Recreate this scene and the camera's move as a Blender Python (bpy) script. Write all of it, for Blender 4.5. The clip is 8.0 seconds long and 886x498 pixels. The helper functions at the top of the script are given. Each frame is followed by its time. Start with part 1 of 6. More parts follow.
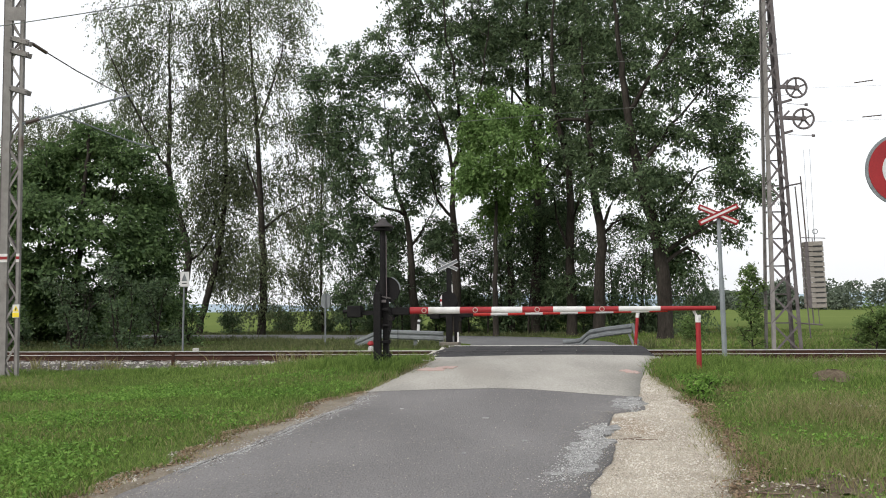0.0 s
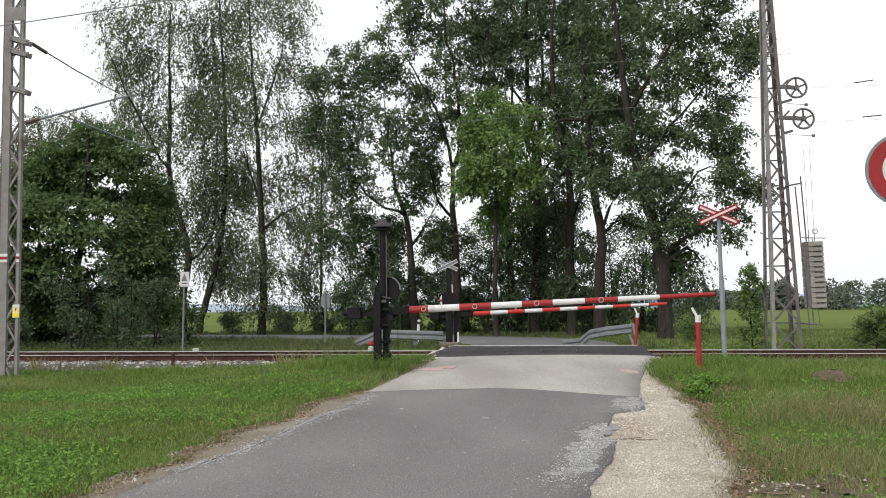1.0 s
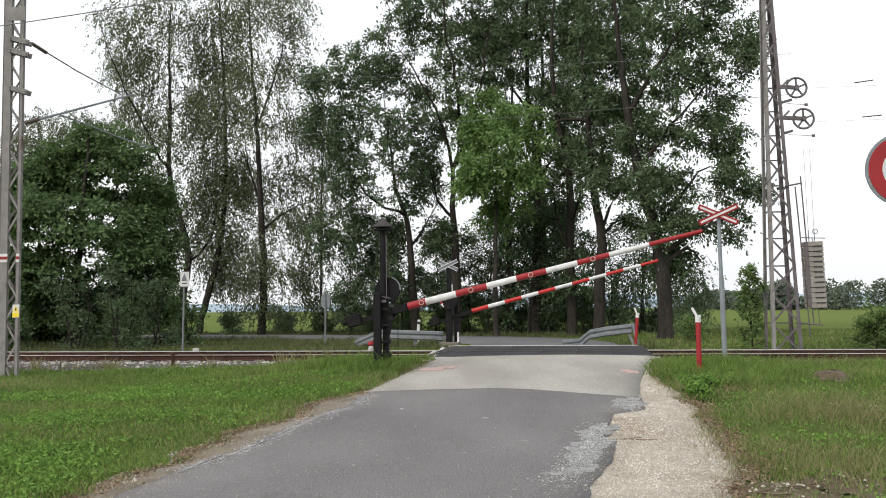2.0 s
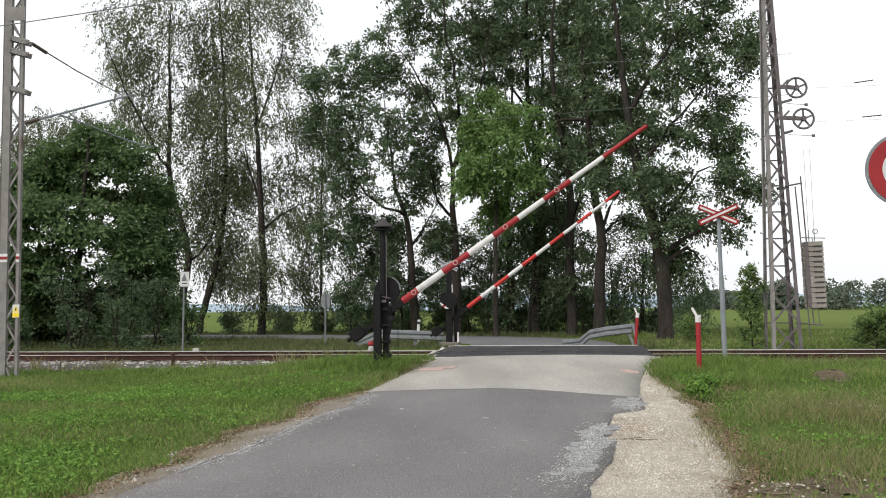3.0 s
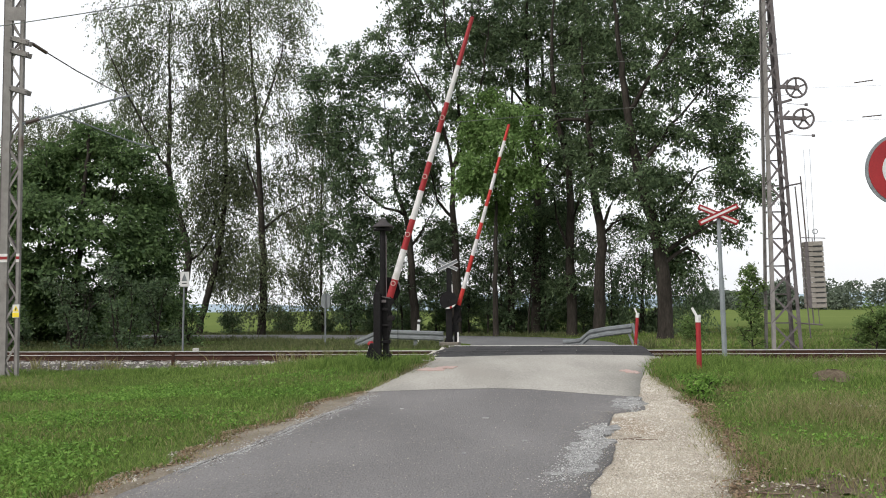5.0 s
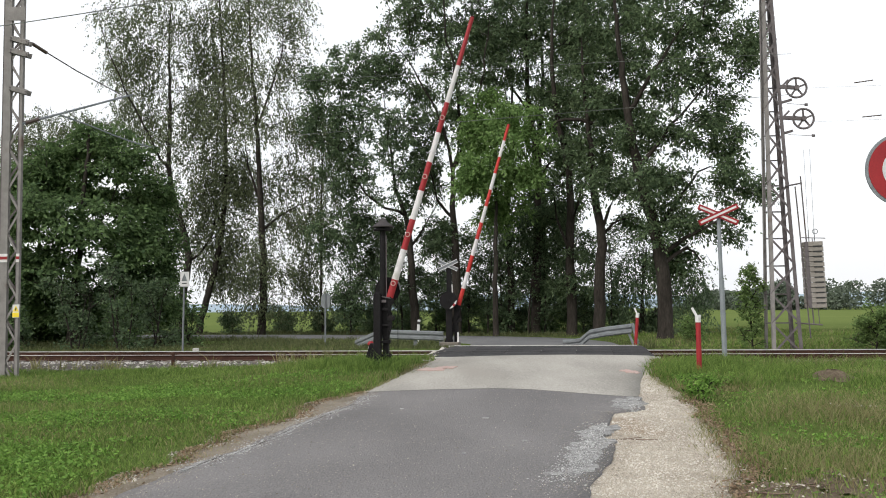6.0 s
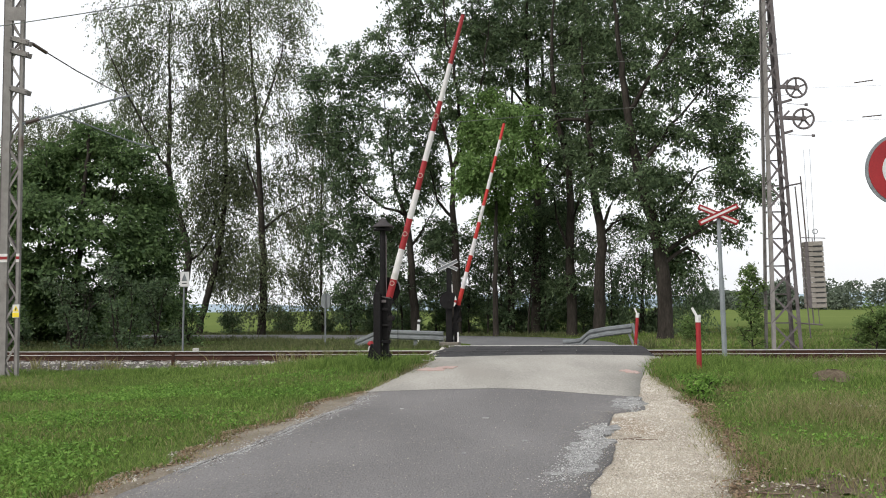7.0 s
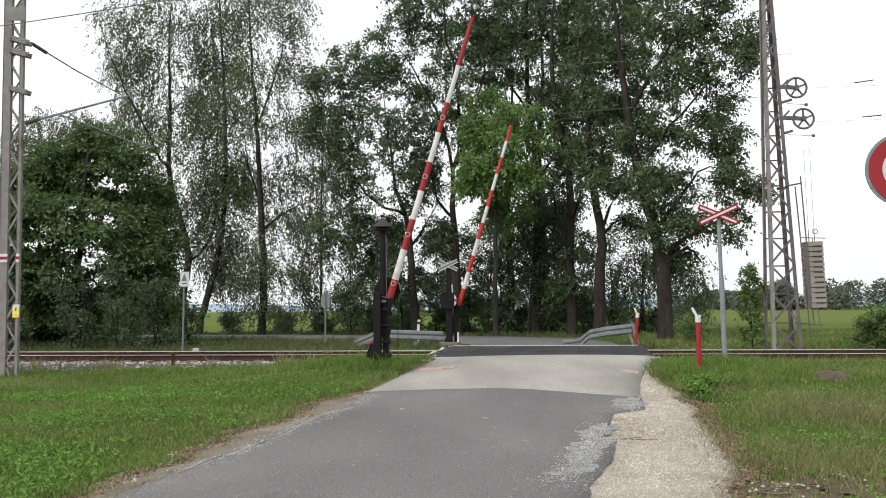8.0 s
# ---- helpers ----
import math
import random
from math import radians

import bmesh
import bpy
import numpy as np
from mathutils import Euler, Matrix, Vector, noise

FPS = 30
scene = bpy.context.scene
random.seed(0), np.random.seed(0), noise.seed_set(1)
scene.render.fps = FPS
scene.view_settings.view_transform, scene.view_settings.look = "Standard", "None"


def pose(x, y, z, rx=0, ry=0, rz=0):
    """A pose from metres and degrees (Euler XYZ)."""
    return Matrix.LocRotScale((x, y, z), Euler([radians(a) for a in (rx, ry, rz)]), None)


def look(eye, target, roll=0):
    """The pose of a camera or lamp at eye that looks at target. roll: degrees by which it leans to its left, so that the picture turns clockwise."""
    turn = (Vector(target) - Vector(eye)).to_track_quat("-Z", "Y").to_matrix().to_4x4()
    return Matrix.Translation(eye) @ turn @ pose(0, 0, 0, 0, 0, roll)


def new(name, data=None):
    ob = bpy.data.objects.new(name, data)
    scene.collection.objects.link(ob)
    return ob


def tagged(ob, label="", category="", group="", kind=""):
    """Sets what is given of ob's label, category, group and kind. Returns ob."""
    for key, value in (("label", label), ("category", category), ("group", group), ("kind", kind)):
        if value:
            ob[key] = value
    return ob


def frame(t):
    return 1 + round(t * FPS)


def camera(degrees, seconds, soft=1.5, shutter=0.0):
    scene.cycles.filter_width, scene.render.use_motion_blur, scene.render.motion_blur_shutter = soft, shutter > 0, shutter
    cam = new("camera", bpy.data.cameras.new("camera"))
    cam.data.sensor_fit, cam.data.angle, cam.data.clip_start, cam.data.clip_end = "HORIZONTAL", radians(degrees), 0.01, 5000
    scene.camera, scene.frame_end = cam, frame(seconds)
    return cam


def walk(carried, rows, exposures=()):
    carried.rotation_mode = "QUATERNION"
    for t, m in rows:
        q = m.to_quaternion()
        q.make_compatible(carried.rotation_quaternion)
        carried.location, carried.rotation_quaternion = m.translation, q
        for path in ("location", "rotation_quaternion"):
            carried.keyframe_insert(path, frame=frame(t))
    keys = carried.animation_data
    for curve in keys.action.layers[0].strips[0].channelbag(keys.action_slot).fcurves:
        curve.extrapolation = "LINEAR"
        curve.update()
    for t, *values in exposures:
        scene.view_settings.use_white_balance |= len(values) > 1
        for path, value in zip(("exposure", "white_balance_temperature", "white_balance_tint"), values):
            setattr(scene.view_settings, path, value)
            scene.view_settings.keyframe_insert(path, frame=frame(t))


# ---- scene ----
EYE = (0.0, 0.0, 1.15)
cam = camera(54.0, 8.0, soft=1.0)
AIM = look(EYE, (0.0, 10.0, 1.15 + 10.0 * math.tan(radians(3.98))), -0.5)
walk(cam, [(0.0, AIM), (8.0, AIM)])

# ---- light: a bright, evenly overcast sky with a weak veiled sun ----
world = bpy.data.worlds.new("overcast_sky")
scene.world = world
world.use_nodes = True
wn, wl = world.node_tree.nodes, world.node_tree.links
wn.clear()
sky = wn.new("ShaderNodeTexSky")
sky.sky_type, sky.sun_disc = "NISHITA", False
sky.sun_elevation, sky.sun_rotation = radians(36), radians(220)
sky.dust_density, sky.air_density = 6.0, 1.0
pale = wn.new("ShaderNodeHueSaturation")
pale.inputs["Saturation"].default_value = 0.35
clear_bg = wn.new("ShaderNodeBackground")
clear_bg.inputs["Strength"].default_value = 0.06
cloud_noise = wn.new("ShaderNodeTexNoise")
cloud_noise.inputs["Scale"].default_value = 2.5
cloud_noise.inputs["Detail"].default_value = 5.0
cloud_ramp = wn.new("ShaderNodeValToRGB")
cloud_ramp.color_ramp.elements[0].color = (0.86, 0.89, 0.94, 1)
cloud_ramp.color_ramp.elements[1].color = (1.0, 1.0, 1.0, 1)
cloud_bg = wn.new("ShaderNodeBackground")
cloud_bg.inputs["Strength"].default_value = 1.0
both = wn.new("ShaderNodeAddShader")
world_out = wn.new("ShaderNodeOutputWorld")
wl.new(sky.outputs[0], pale.inputs["Color"])
wl.new(pale.outputs[0], clear_bg.inputs["Color"])
wl.new(cloud_noise.outputs["Fac"], cloud_ramp.inputs[0])
wl.new(cloud_ramp.outputs[0], cloud_bg.inputs["Color"])
wl.new(clear_bg.outputs[0], both.inputs[0])
wl.new(cloud_bg.outputs[0], both.inputs[1])
wl.new(both.outputs[0], world_out.inputs[0])
sun = new("sun", bpy.data.lights.new("sun", "SUN"))
sun.data.energy, sun.data.angle, sun.data.color = 1.1, radians(30), (1.0, 0.97, 0.92)
sun.matrix_basis = look((-10, -12, 11.4), (0, 0, 0))
scene.view_settings.exposure = 0.0


# ---- materials ----
def material(name, dark, light, scale=8.0, rough=0.8, metal=0.0, bump=0.2, grain=60.0, stain=None, stain_at=0.6,
             island=0.0, per_object=0.0, spec=0.5, bump_dist=0.01, stretch=(1, 1, 1), low=0.3, high=0.7):
    """Two-tone noise at two scales, optional stains, relief from the fine noise."""
    mat = bpy.data.materials.new(name)
    mat.use_nodes = True
    nt = mat.node_tree
    n, l = nt.nodes, nt.links
    bsdf = n["Principled BSDF"]
    co = n.new("ShaderNodeTexCoord")
    mp = n.new("ShaderNodeMapping")
    mp.inputs["Scale"].default_value = stretch
    l.new(co.outputs["Object"], mp.inputs[0])
    big = n.new("ShaderNodeTexNoise")
    big.inputs["Scale"].default_value, big.inputs["Detail"].default_value = scale, 4.0
    fine = n.new("ShaderNodeTexNoise")
    fine.inputs["Scale"].default_value, fine.inputs["Detail"].default_value = grain, 3.0
    for t in (big, fine):
        l.new(mp.outputs[0], t.inputs["Vector"])
    add = n.new("ShaderNodeMath")
    add.operation = "MULTIPLY_ADD"
    add.inputs[1].default_value = 0.45
    l.new(fine.outputs["Fac"], add.inputs[0])
    half = n.new("ShaderNodeMath")
    half.operation = "MULTIPLY"
    half.inputs[1].default_value = 0.55
    l.new(big.outputs["Fac"], half.inputs[0])
    l.new(half.outputs[0], add.inputs[2])
    value = add.outputs[0]
    if island or per_object:
        src = n.new("ShaderNodeNewGeometry").outputs["Random Per Island"] if island else n.new("ShaderNodeObjectInfo").outputs["Random"]
        vary = n.new("ShaderNodeMath")
        vary.operation = "MULTIPLY_ADD"
        vary.inputs[1].default_value = island or per_object
        l.new(src, vary.inputs[0])
        l.new(value, vary.inputs[2])
        less = n.new("ShaderNodeMath")
        less.operation = "SUBTRACT"
        less.inputs[1].default_value = (island or per_object) / 2
        l.new(vary.outputs[0], less.inputs[0])
        value = less.outputs[0]
    ramp = n.new("ShaderNodeValToRGB")
    ramp.color_ramp.elements[0].position, ramp.color_ramp.elements[1].position = low, high
    ramp.color_ramp.elements[0].color, ramp.color_ramp.elements[1].color = (*dark, 1), (*light, 1)
    l.new(value, ramp.inputs[0])
    colour = ramp.outputs[0]
    if stain:
        st = n.new("ShaderNodeTexNoise")
        st.inputs["Scale"].default_value, st.inputs["Detail"].default_value = scale * 0.37, 6.0
        l.new(mp.outputs[0], st.inputs["Vector"])
        sr = n.new("ShaderNodeValToRGB")
        sr.color_ramp.elements[0].position, sr.color_ramp.elements[1].position = stain_at, stain_at + 0.12
        l.new(st.outputs["Fac"], sr.inputs[0])
        mix = n.new("ShaderNodeMix")
        mix.data_type = "RGBA"
        l.new(sr.outputs[0], mix.inputs["Factor"])
        l.new(colour, mix.inputs["A"])
        mix.inputs["B"].default_value = (*stain, 1)
        colour = mix.outputs["Result"]
    l.new(colour, bsdf.inputs["Base Color"])
    bsdf.inputs["Roughness"].default_value, bsdf.inputs["Metallic"].default_value = rough, metal
    bsdf.inputs["Specular IOR Level"].default_value = spec
    if bump:
        bp = n.new("ShaderNodeBump")
        bp.inputs["Strength"].default_value, bp.inputs["Distance"].default_value = bump, bump_dist
        l.new(fine.outputs["Fac"], bp.inputs["Height"])
        l.new(bp.outputs[0], bsdf.inputs["Normal"])
    return mat


def leaf_material(name, dark, light, passing=0.35, rough=0.75):
    """Leaves: colour varied leaf by leaf and in patches; part of the light passes through."""
    mat = bpy.data.materials.new(name)
    mat.use_nodes = True
    n, l = mat.node_tree.nodes, mat.node_tree.links
    bsdf, out = n["Principled BSDF"], n["Material Output"]
    geo = n.new("ShaderNodeNewGeometry")
    co = n.new("ShaderNodeTexCoord")
    big = n.new("ShaderNodeTexNoise")
    big.inputs["Scale"].default_value = 0.45
    l.new(co.outputs["Object"], big.inputs["Vector"])
    add = n.new("ShaderNodeMath")
    add.operation = "MULTIPLY_ADD"
    add.inputs[1].default_value = 0.6
    l.new(geo.outputs["Random Per Island"], add.inputs[0])
    half = n.new("ShaderNodeMath")
    half.operation = "MULTIPLY"
    half.inputs[1].default_value = 0.4
    l.new(big.outputs["Fac"], half.inputs[0])
    l.new(half.outputs[0], add.inputs[2])
    ramp = n.new("ShaderNodeValToRGB")
    ramp.color_ramp.elements[0].position, ramp.color_ramp.elements[1].position = 0.2, 0.85
    ramp.color_ramp.elements[0].color, ramp.color_ramp.elements[1].color = (*dark, 1), (*light, 1)
    l.new(add.outputs[0], ramp.inputs[0])
    l.new(ramp.outputs[0], bsdf.inputs["Base Color"])
    bsdf.inputs["Roughness"].default_value = rough
    bsdf.inputs["Specular IOR Level"].default_value = 0.18
    tr = n.new("ShaderNodeBsdfTranslucent")
    l.new(ramp.outputs[0], tr.inputs["Color"])
    mix = n.new("ShaderNodeMixShader")
    mix.inputs[0].default_value = passing
    l.new(bsdf.outputs[0], mix.inputs[1])
    l.new(tr.outputs[0], mix.inputs[2])
    l.new(mix.outputs[0], out.inputs["Surface"])
    return mat


M_SOIL = material("meadow_soil", (0.050, 0.075, 0.020), (0.11, 0.15, 0.045), 1.2, 1.0, bump=0.6, grain=14, stain=(0.13, 0.115, 0.065), stain_at=0.62, bump_dist=0.05, spec=0.0)
M_ASPHALT = material("worn_asphalt", (0.090, 0.086, 0.087), (0.232, 0.223, 0.220), 0.5, 0.9, bump=1.0, grain=48, stain=(0.178, 0.171, 0.168), stain_at=0.66, bump_dist=0.016, spec=0.25, low=0.27, high=0.73, stretch=(1.0, 0.55, 1))
M_CONCRETE = material("pale_concrete", (0.23, 0.218, 0.195), (0.43, 0.41, 0.37), 0.45, 0.9, bump=0.3, grain=24, stain=(0.28, 0.26, 0.23), stain_at=0.54, spec=0.3, stretch=(1.6, 0.5, 1), low=0.36, high=0.66)
M_DECK = material("dark_crossing_panel", (0.028, 0.028, 0.030), (0.070, 0.068, 0.070), 2.5, 0.95, bump=0.4, grain=30, per_object=0.2, spec=0.15)
M_EDGE = material("pale_edge_strip", (0.42, 0.41, 0.385), (0.60, 0.59, 0.56), 3, 0.9, bump=0.3, spec=0.2)
M_FARROAD = material("far_asphalt", (0.10, 0.10, 0.105), (0.16, 0.16, 0.16), 0.7, 0.9, bump=0.3)
M_GRAVEL = material("limestone_gravel", (0.24, 0.20, 0.15), (0.56, 0.51, 0.43), 1.3, 0.95, bump=1.0, grain=55, stain=(0.30, 0.235, 0.17), stain_at=0.54, bump_dist=0.03, spec=0.2)
M_PEBBLE = material("gravel_stone", (0.24, 0.21, 0.17), (0.56, 0.525, 0.46), 1.4, 0.9, bump=0.2, island=0.4, spec=0.2, grain=5, low=0.26, high=0.74)
M_CHIP = material("bared_aggregate", (0.16, 0.16, 0.16), (0.44, 0.44, 0.43), 1.4, 0.9, bump=0.2, island=0.6, spec=0.2, grain=5)
M_BALLAST = material("ballast_stone", (0.12, 0.11, 0.10), (0.45, 0.43, 0.40), 20, 0.9, bump=0.3, island=0.9)
M_BED = material("ballast_bed", (0.055, 0.048, 0.042), (0.15, 0.14, 0.125), 9, 0.95, bump=0.9, grain=22, bump_dist=0.04, spec=0.2)
M_PATCH = material("crumbling_pale_asphalt", (0.13, 0.128, 0.126), (0.37, 0.37, 0.36), 14, 0.95, bump=0.9, grain=60, bump_dist=0.02, spec=0.3, low=0.36, high=0.62)
M_CRACK = material("dark_crack_filling", (0.03, 0.028, 0.025), (0.07, 0.065, 0.055), 6, 0.95)
M_PINK = material("faded_pink_road_paint", (0.40, 0.25, 0.22), (0.42, 0.345, 0.31), 9, 0.9, grain=60)
M_RUST = material("rusty_rail_steel", (0.026, 0.013, 0.010), (0.080, 0.040, 0.028), 5, 0.9, bump=0.4, spec=0.2)
M_RAILHEAD = material("polished_rail_head", (0.40, 0.39, 0.37), (0.58, 0.57, 0.55), 4, 0.4, 0.35, bump=0.05, stretch=(0.1, 1, 1))
M_SLEEPER = material("weathered_sleeper", (0.10, 0.085, 0.07), (0.20, 0.18, 0.155), 6, 0.95, bump=0.5)
M_RED = material("traffic_red_paint", (0.215, 0.014, 0.018), (0.315, 0.022, 0.026), 4, 0.5, bump=0.06, stain=(0.20, 0.03, 0.03), stain_at=0.66, spec=0.3)
M_ORANGE = material("bright_red_paint", (0.36, 0.022, 0.018), (0.47, 0.035, 0.028), 4, 0.5, bump=0.06, spec=0.3)
M_WHITE = material("off_white_paint", (0.48, 0.475, 0.47), (0.66, 0.655, 0.65), 5, 0.55, bump=0.06, stain=(0.42, 0.41, 0.38), stain_at=0.64, spec=0.3)
M_BLACK = material("black_painted_steel", (0.006, 0.006, 0.0065), (0.017, 0.0155, 0.016), 6, 0.7, bump=0.15, stain=(0.027, 0.019, 0.015), stain_at=0.62, spec=0.12)
M_GALV = material("galvanised_steel", (0.12, 0.13, 0.135), (0.22, 0.235, 0.245), 7, 0.6, 0.3, bump=0.1, spec=0.3)
M_POST = material("grey_painted_post", (0.15, 0.17, 0.185), (0.25, 0.27, 0.285), 5, 0.6, 0.1, bump=0.1, spec=0.3)
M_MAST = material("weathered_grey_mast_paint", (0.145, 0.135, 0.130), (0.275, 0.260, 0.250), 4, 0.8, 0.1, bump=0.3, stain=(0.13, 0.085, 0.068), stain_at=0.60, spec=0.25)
# darker steel for small fittings; on the lattice masts it also paints in shade
M_MASTDARK = material("purple_grey_and_shaded_mast_steel", (0.075, 0.064, 0.066), (0.165, 0.148, 0.150), 4, 0.8, 0.1, bump=0.3, stain=(0.085, 0.055, 0.045), stain_at=0.60, spec=0.25)
M_WEIGHT = material("cast_concrete_weight", (0.20, 0.182, 0.160), (0.33, 0.305, 0.275), 7, 0.9, bump=0.4, per_object=0.15, spec=0.2)
M_YELLOW = material("yellow_enamel", (0.72, 0.55, 0.02), (0.82, 0.64, 0.04), 8, 0.4, bump=0.02)
M_INK = material("black_print_and_slot_shade", (0.015, 0.015, 0.015), (0.03, 0.03, 0.03), 8, 0.5, bump=0.0)
M_SIGNGREY = material("reflective_grey_white", (0.48, 0.49, 0.50), (0.58, 0.59, 0.60), 9, 0.5, bump=0.02)
M_WIRE = material("copper_wire_patina", (0.10, 0.11, 0.10), (0.20, 0.21, 0.20), 8, 0.6, 0.4, bump=0.0)
M_INSULATOR = material("brown_glazed_insulator", (0.05, 0.035, 0.03), (0.10, 0.07, 0.055), 8, 0.3, bump=0.0)
M_BARK = material("dark_fissured_bark", (0.014, 0.012, 0.010), (0.058, 0.050, 0.043), 3, 0.95, bump=0.9, grain=18, stretch=(1, 1, 0.25), bump_dist=0.04, spec=0.1)
M_LEAF = leaf_material("ash_leaf", (0.050, 0.083, 0.044), (0.188, 0.252, 0.128), 0.45)
M_LEAF_DARK = leaf_material("alder_leaf", (0.050, 0.082, 0.046), (0.170, 0.235, 0.122), 0.45)
M_LEAF_BRIGHT = leaf_material("maple_leaf", (0.098, 0.172, 0.052), (0.240, 0.360, 0.122), 0.45)
M_LEAF_BIRCH = leaf_material("birch_leaf", (0.066, 0.086, 0.046), (0.205, 0.238, 0.130), 0.45)
M_LEAF_BUSH = leaf_material("hedge_leaf", (0.050, 0.090, 0.038), (0.180, 0.268, 0.105), 0.45)
M_SAPLING = leaf_material("sapling_leaf", (0.085, 0.140, 0.045), (0.225, 0.320, 0.110), 0.45)
M_GRASS = leaf_material("lawn_grass", (0.052, 0.102, 0.018), (0.245, 0.345, 0.088), 0.35)
M_GRASS_DRY = leaf_material("dry_verge_grass", (0.115, 0.125, 0.045), (0.350, 0.320, 0.165), 0.35, 0.75)
M_WEED = leaf_material("broad_weed_leaf", (0.070, 0.150, 0.024), (0.235, 0.400, 0.085), 0.35, 0.75)
M_FIELD = material("distant_meadow", (0.092, 0.128, 0.040), (0.155, 0.190, 0.064), 0.03, 1.0, bump=0.0, grain=1.5, spec=0.0)
# greens lifted and greyed: distance haze is part of this colour
M_FARWOOD = material("far_wood", (0.068, 0.093, 0.070), (0.138, 0.168, 0.118), 0.15, 0.95, bump=0.5, grain=1.2, bump_dist=0.5)
M_VERGE = material("brown_grey_verge_grit", (0.10, 0.080, 0.058), (0.30, 0.265, 0.21), 1.6, 0.95, bump=1.0, grain=40, stain=(0.15, 0.12, 0.08), stain_at=0.5, bump_dist=0.03, spec=0.2)
M_GRIT = material("verge_grit_stone", (0.11, 0.095, 0.075), (0.38, 0.35, 0.30), 1.4, 0.95, bump=0.2, island=0.6, spec=0.2, grain=5)
M_HOOD = material("dull_dark_sheet_metal", (0.032, 0.029, 0.030), (0.075, 0.069, 0.070), 6, 0.75, bump=0.1, spec=0.15)
M_STRAW = leaf_material("brown_dead_stalks", (0.130, 0.085, 0.050), (0.330, 0.235, 0.150), 0.3, 0.8)
# dull olive tones hold the shade of the trees above
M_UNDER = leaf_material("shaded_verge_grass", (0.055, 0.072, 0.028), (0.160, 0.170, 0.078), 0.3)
M_DIRT = material("brown_dirt", (0.075, 0.058, 0.040), (0.20, 0.16, 0.115), 4, 0.95, bump=1.0, grain=30, bump_dist=0.04, spec=0.1)
M_LITTER = leaf_material("reddish_dead_leaf", (0.140, 0.092, 0.058), (0.380, 0.285, 0.195), 0.2, 0.85)
M_STICK = material("dry_twig_bark", (0.09, 0.06, 0.045), (0.22, 0.16, 0.125), 12, 0.9, bump=0.3, grain=60)
# pale blue base colour stands in for the haze of distance
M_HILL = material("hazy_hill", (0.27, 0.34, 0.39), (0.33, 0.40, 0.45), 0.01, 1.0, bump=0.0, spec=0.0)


# ---- mesh helpers ----
def part(name, bm, mat, parent=None, label="", smooth=False):
    """Links a bmesh as one mesh object under a thing or part."""
    me = bpy.data.meshes.new(name)
    bm.to_mesh(me)
    bm.free()
    me.materials.append(mat)
    if smooth:
        me.polygons.foreach_set("use_smooth", [True] * len(me.polygons))
    ob = new(name, me)
    if parent:
        ob.parent = parent
    return tagged(ob, label)


def arrays(name, verts, faces, mat, parent=None, label="", smooth=False):
    """A mesh object from numpy arrays of vertices and equal-sided faces."""
    verts, faces = np.asarray(verts, dtype=np.float32), np.asarray(faces, dtype=np.int32)
    k = faces.shape[1]
    me = bpy.data.meshes.new(name)
    me.vertices.add(len(verts))
    me.vertices.foreach_set("co", verts.ravel())
    me.loops.add(faces.size)
    me.loops.foreach_set("vertex_index", faces.ravel())
    me.polygons.add(len(faces))
    me.polygons.foreach_set("loop_start", np.arange(0, faces.size, k, dtype=np.int32))
    me.polygons.foreach_set("use_smooth", np.full(len(faces), smooth))
    me.update(calc_edges=True)
    me.materials.append(mat)
    ob = new(name, me)
    if parent:
        ob.parent = parent
    return tagged(ob, label)


def thing(name, m, label, category, group="", kind=""):
    ob = new(name)
    ob.empty_display_size = 0.2
    ob.matrix_basis = m
    return tagged(ob, label, category, group, kind)


def box(bm, c, s, m=None, bevel=0.0):
    r = bmesh.ops.create_cube(bm, size=1.0, matrix=Matrix.Translation(c) @ (m or Matrix()) @ Matrix.Diagonal((*s, 1)))
    if bevel:
        edges = list({e for v in r["verts"] for e in v.link_edges})
        bmesh.ops.bevel(bm, geom=edges, offset=bevel, segments=2, affect="EDGES", profile=0.5)
    return bm


def boxes(*items, bevel=0.0):
    bm = bmesh.new()
    for c, s in items:
        box(bm, c, s, bevel=bevel)
    return bm


def rod(bm, p, q, r1, r2=None, n=10):
    p, q = Vector(p), Vector(q)
    d = q - p
    m = Matrix.Translation((p + q) / 2) @ d.to_track_quat("Z", "Y").to_matrix().to_4x4()
    bmesh.ops.create_cone(bm, cap_ends=True, segments=n, radius1=r1, radius2=r1 if r2 is None else r2, depth=d.length, matrix=m)
    return bm


def rods(*items, n=8):
    bm = bmesh.new()
    for p, q, r in items:
        rod(bm, p, q, r, n=n)
    return bm


def bar(bm, p, q, w, t):
    """A flat bar from p to q, w wide across its length, t thick towards y."""
    p, q = Vector(p), Vector(q)
    d = (q - p).normalized()
    n = (Vector((0, 1, 0)) - d * d.y).normalized()
    s = d.cross(n)
    m = Matrix((s, n, d)).transposed().to_4x4()
    bmesh.ops.create_cube(bm, size=1.0, matrix=Matrix.Translation((p + q) / 2) @ m @ Matrix.Diagonal((w, t, (q - p).length, 1)))
    return bm


def lathe(bm, profile, m=None, n=20):
    """A solid of revolution about z from (radius, height) pairs."""
    m = m or Matrix()
    rings = [[bm.verts.new(m @ Vector((r * math.cos(2 * math.pi * i / n), r * math.sin(2 * math.pi * i / n), z))) for i in range(n)] for r, z in profile]
    for a, b in zip(rings, rings[1:]):
        for i in range(n):
            bm.faces.new((a[i], a[(i + 1) % n], b[(i + 1) % n], b[i]))
    bm.faces.new(reversed(rings[0]))
    bm.faces.new(rings[-1])
    return bm


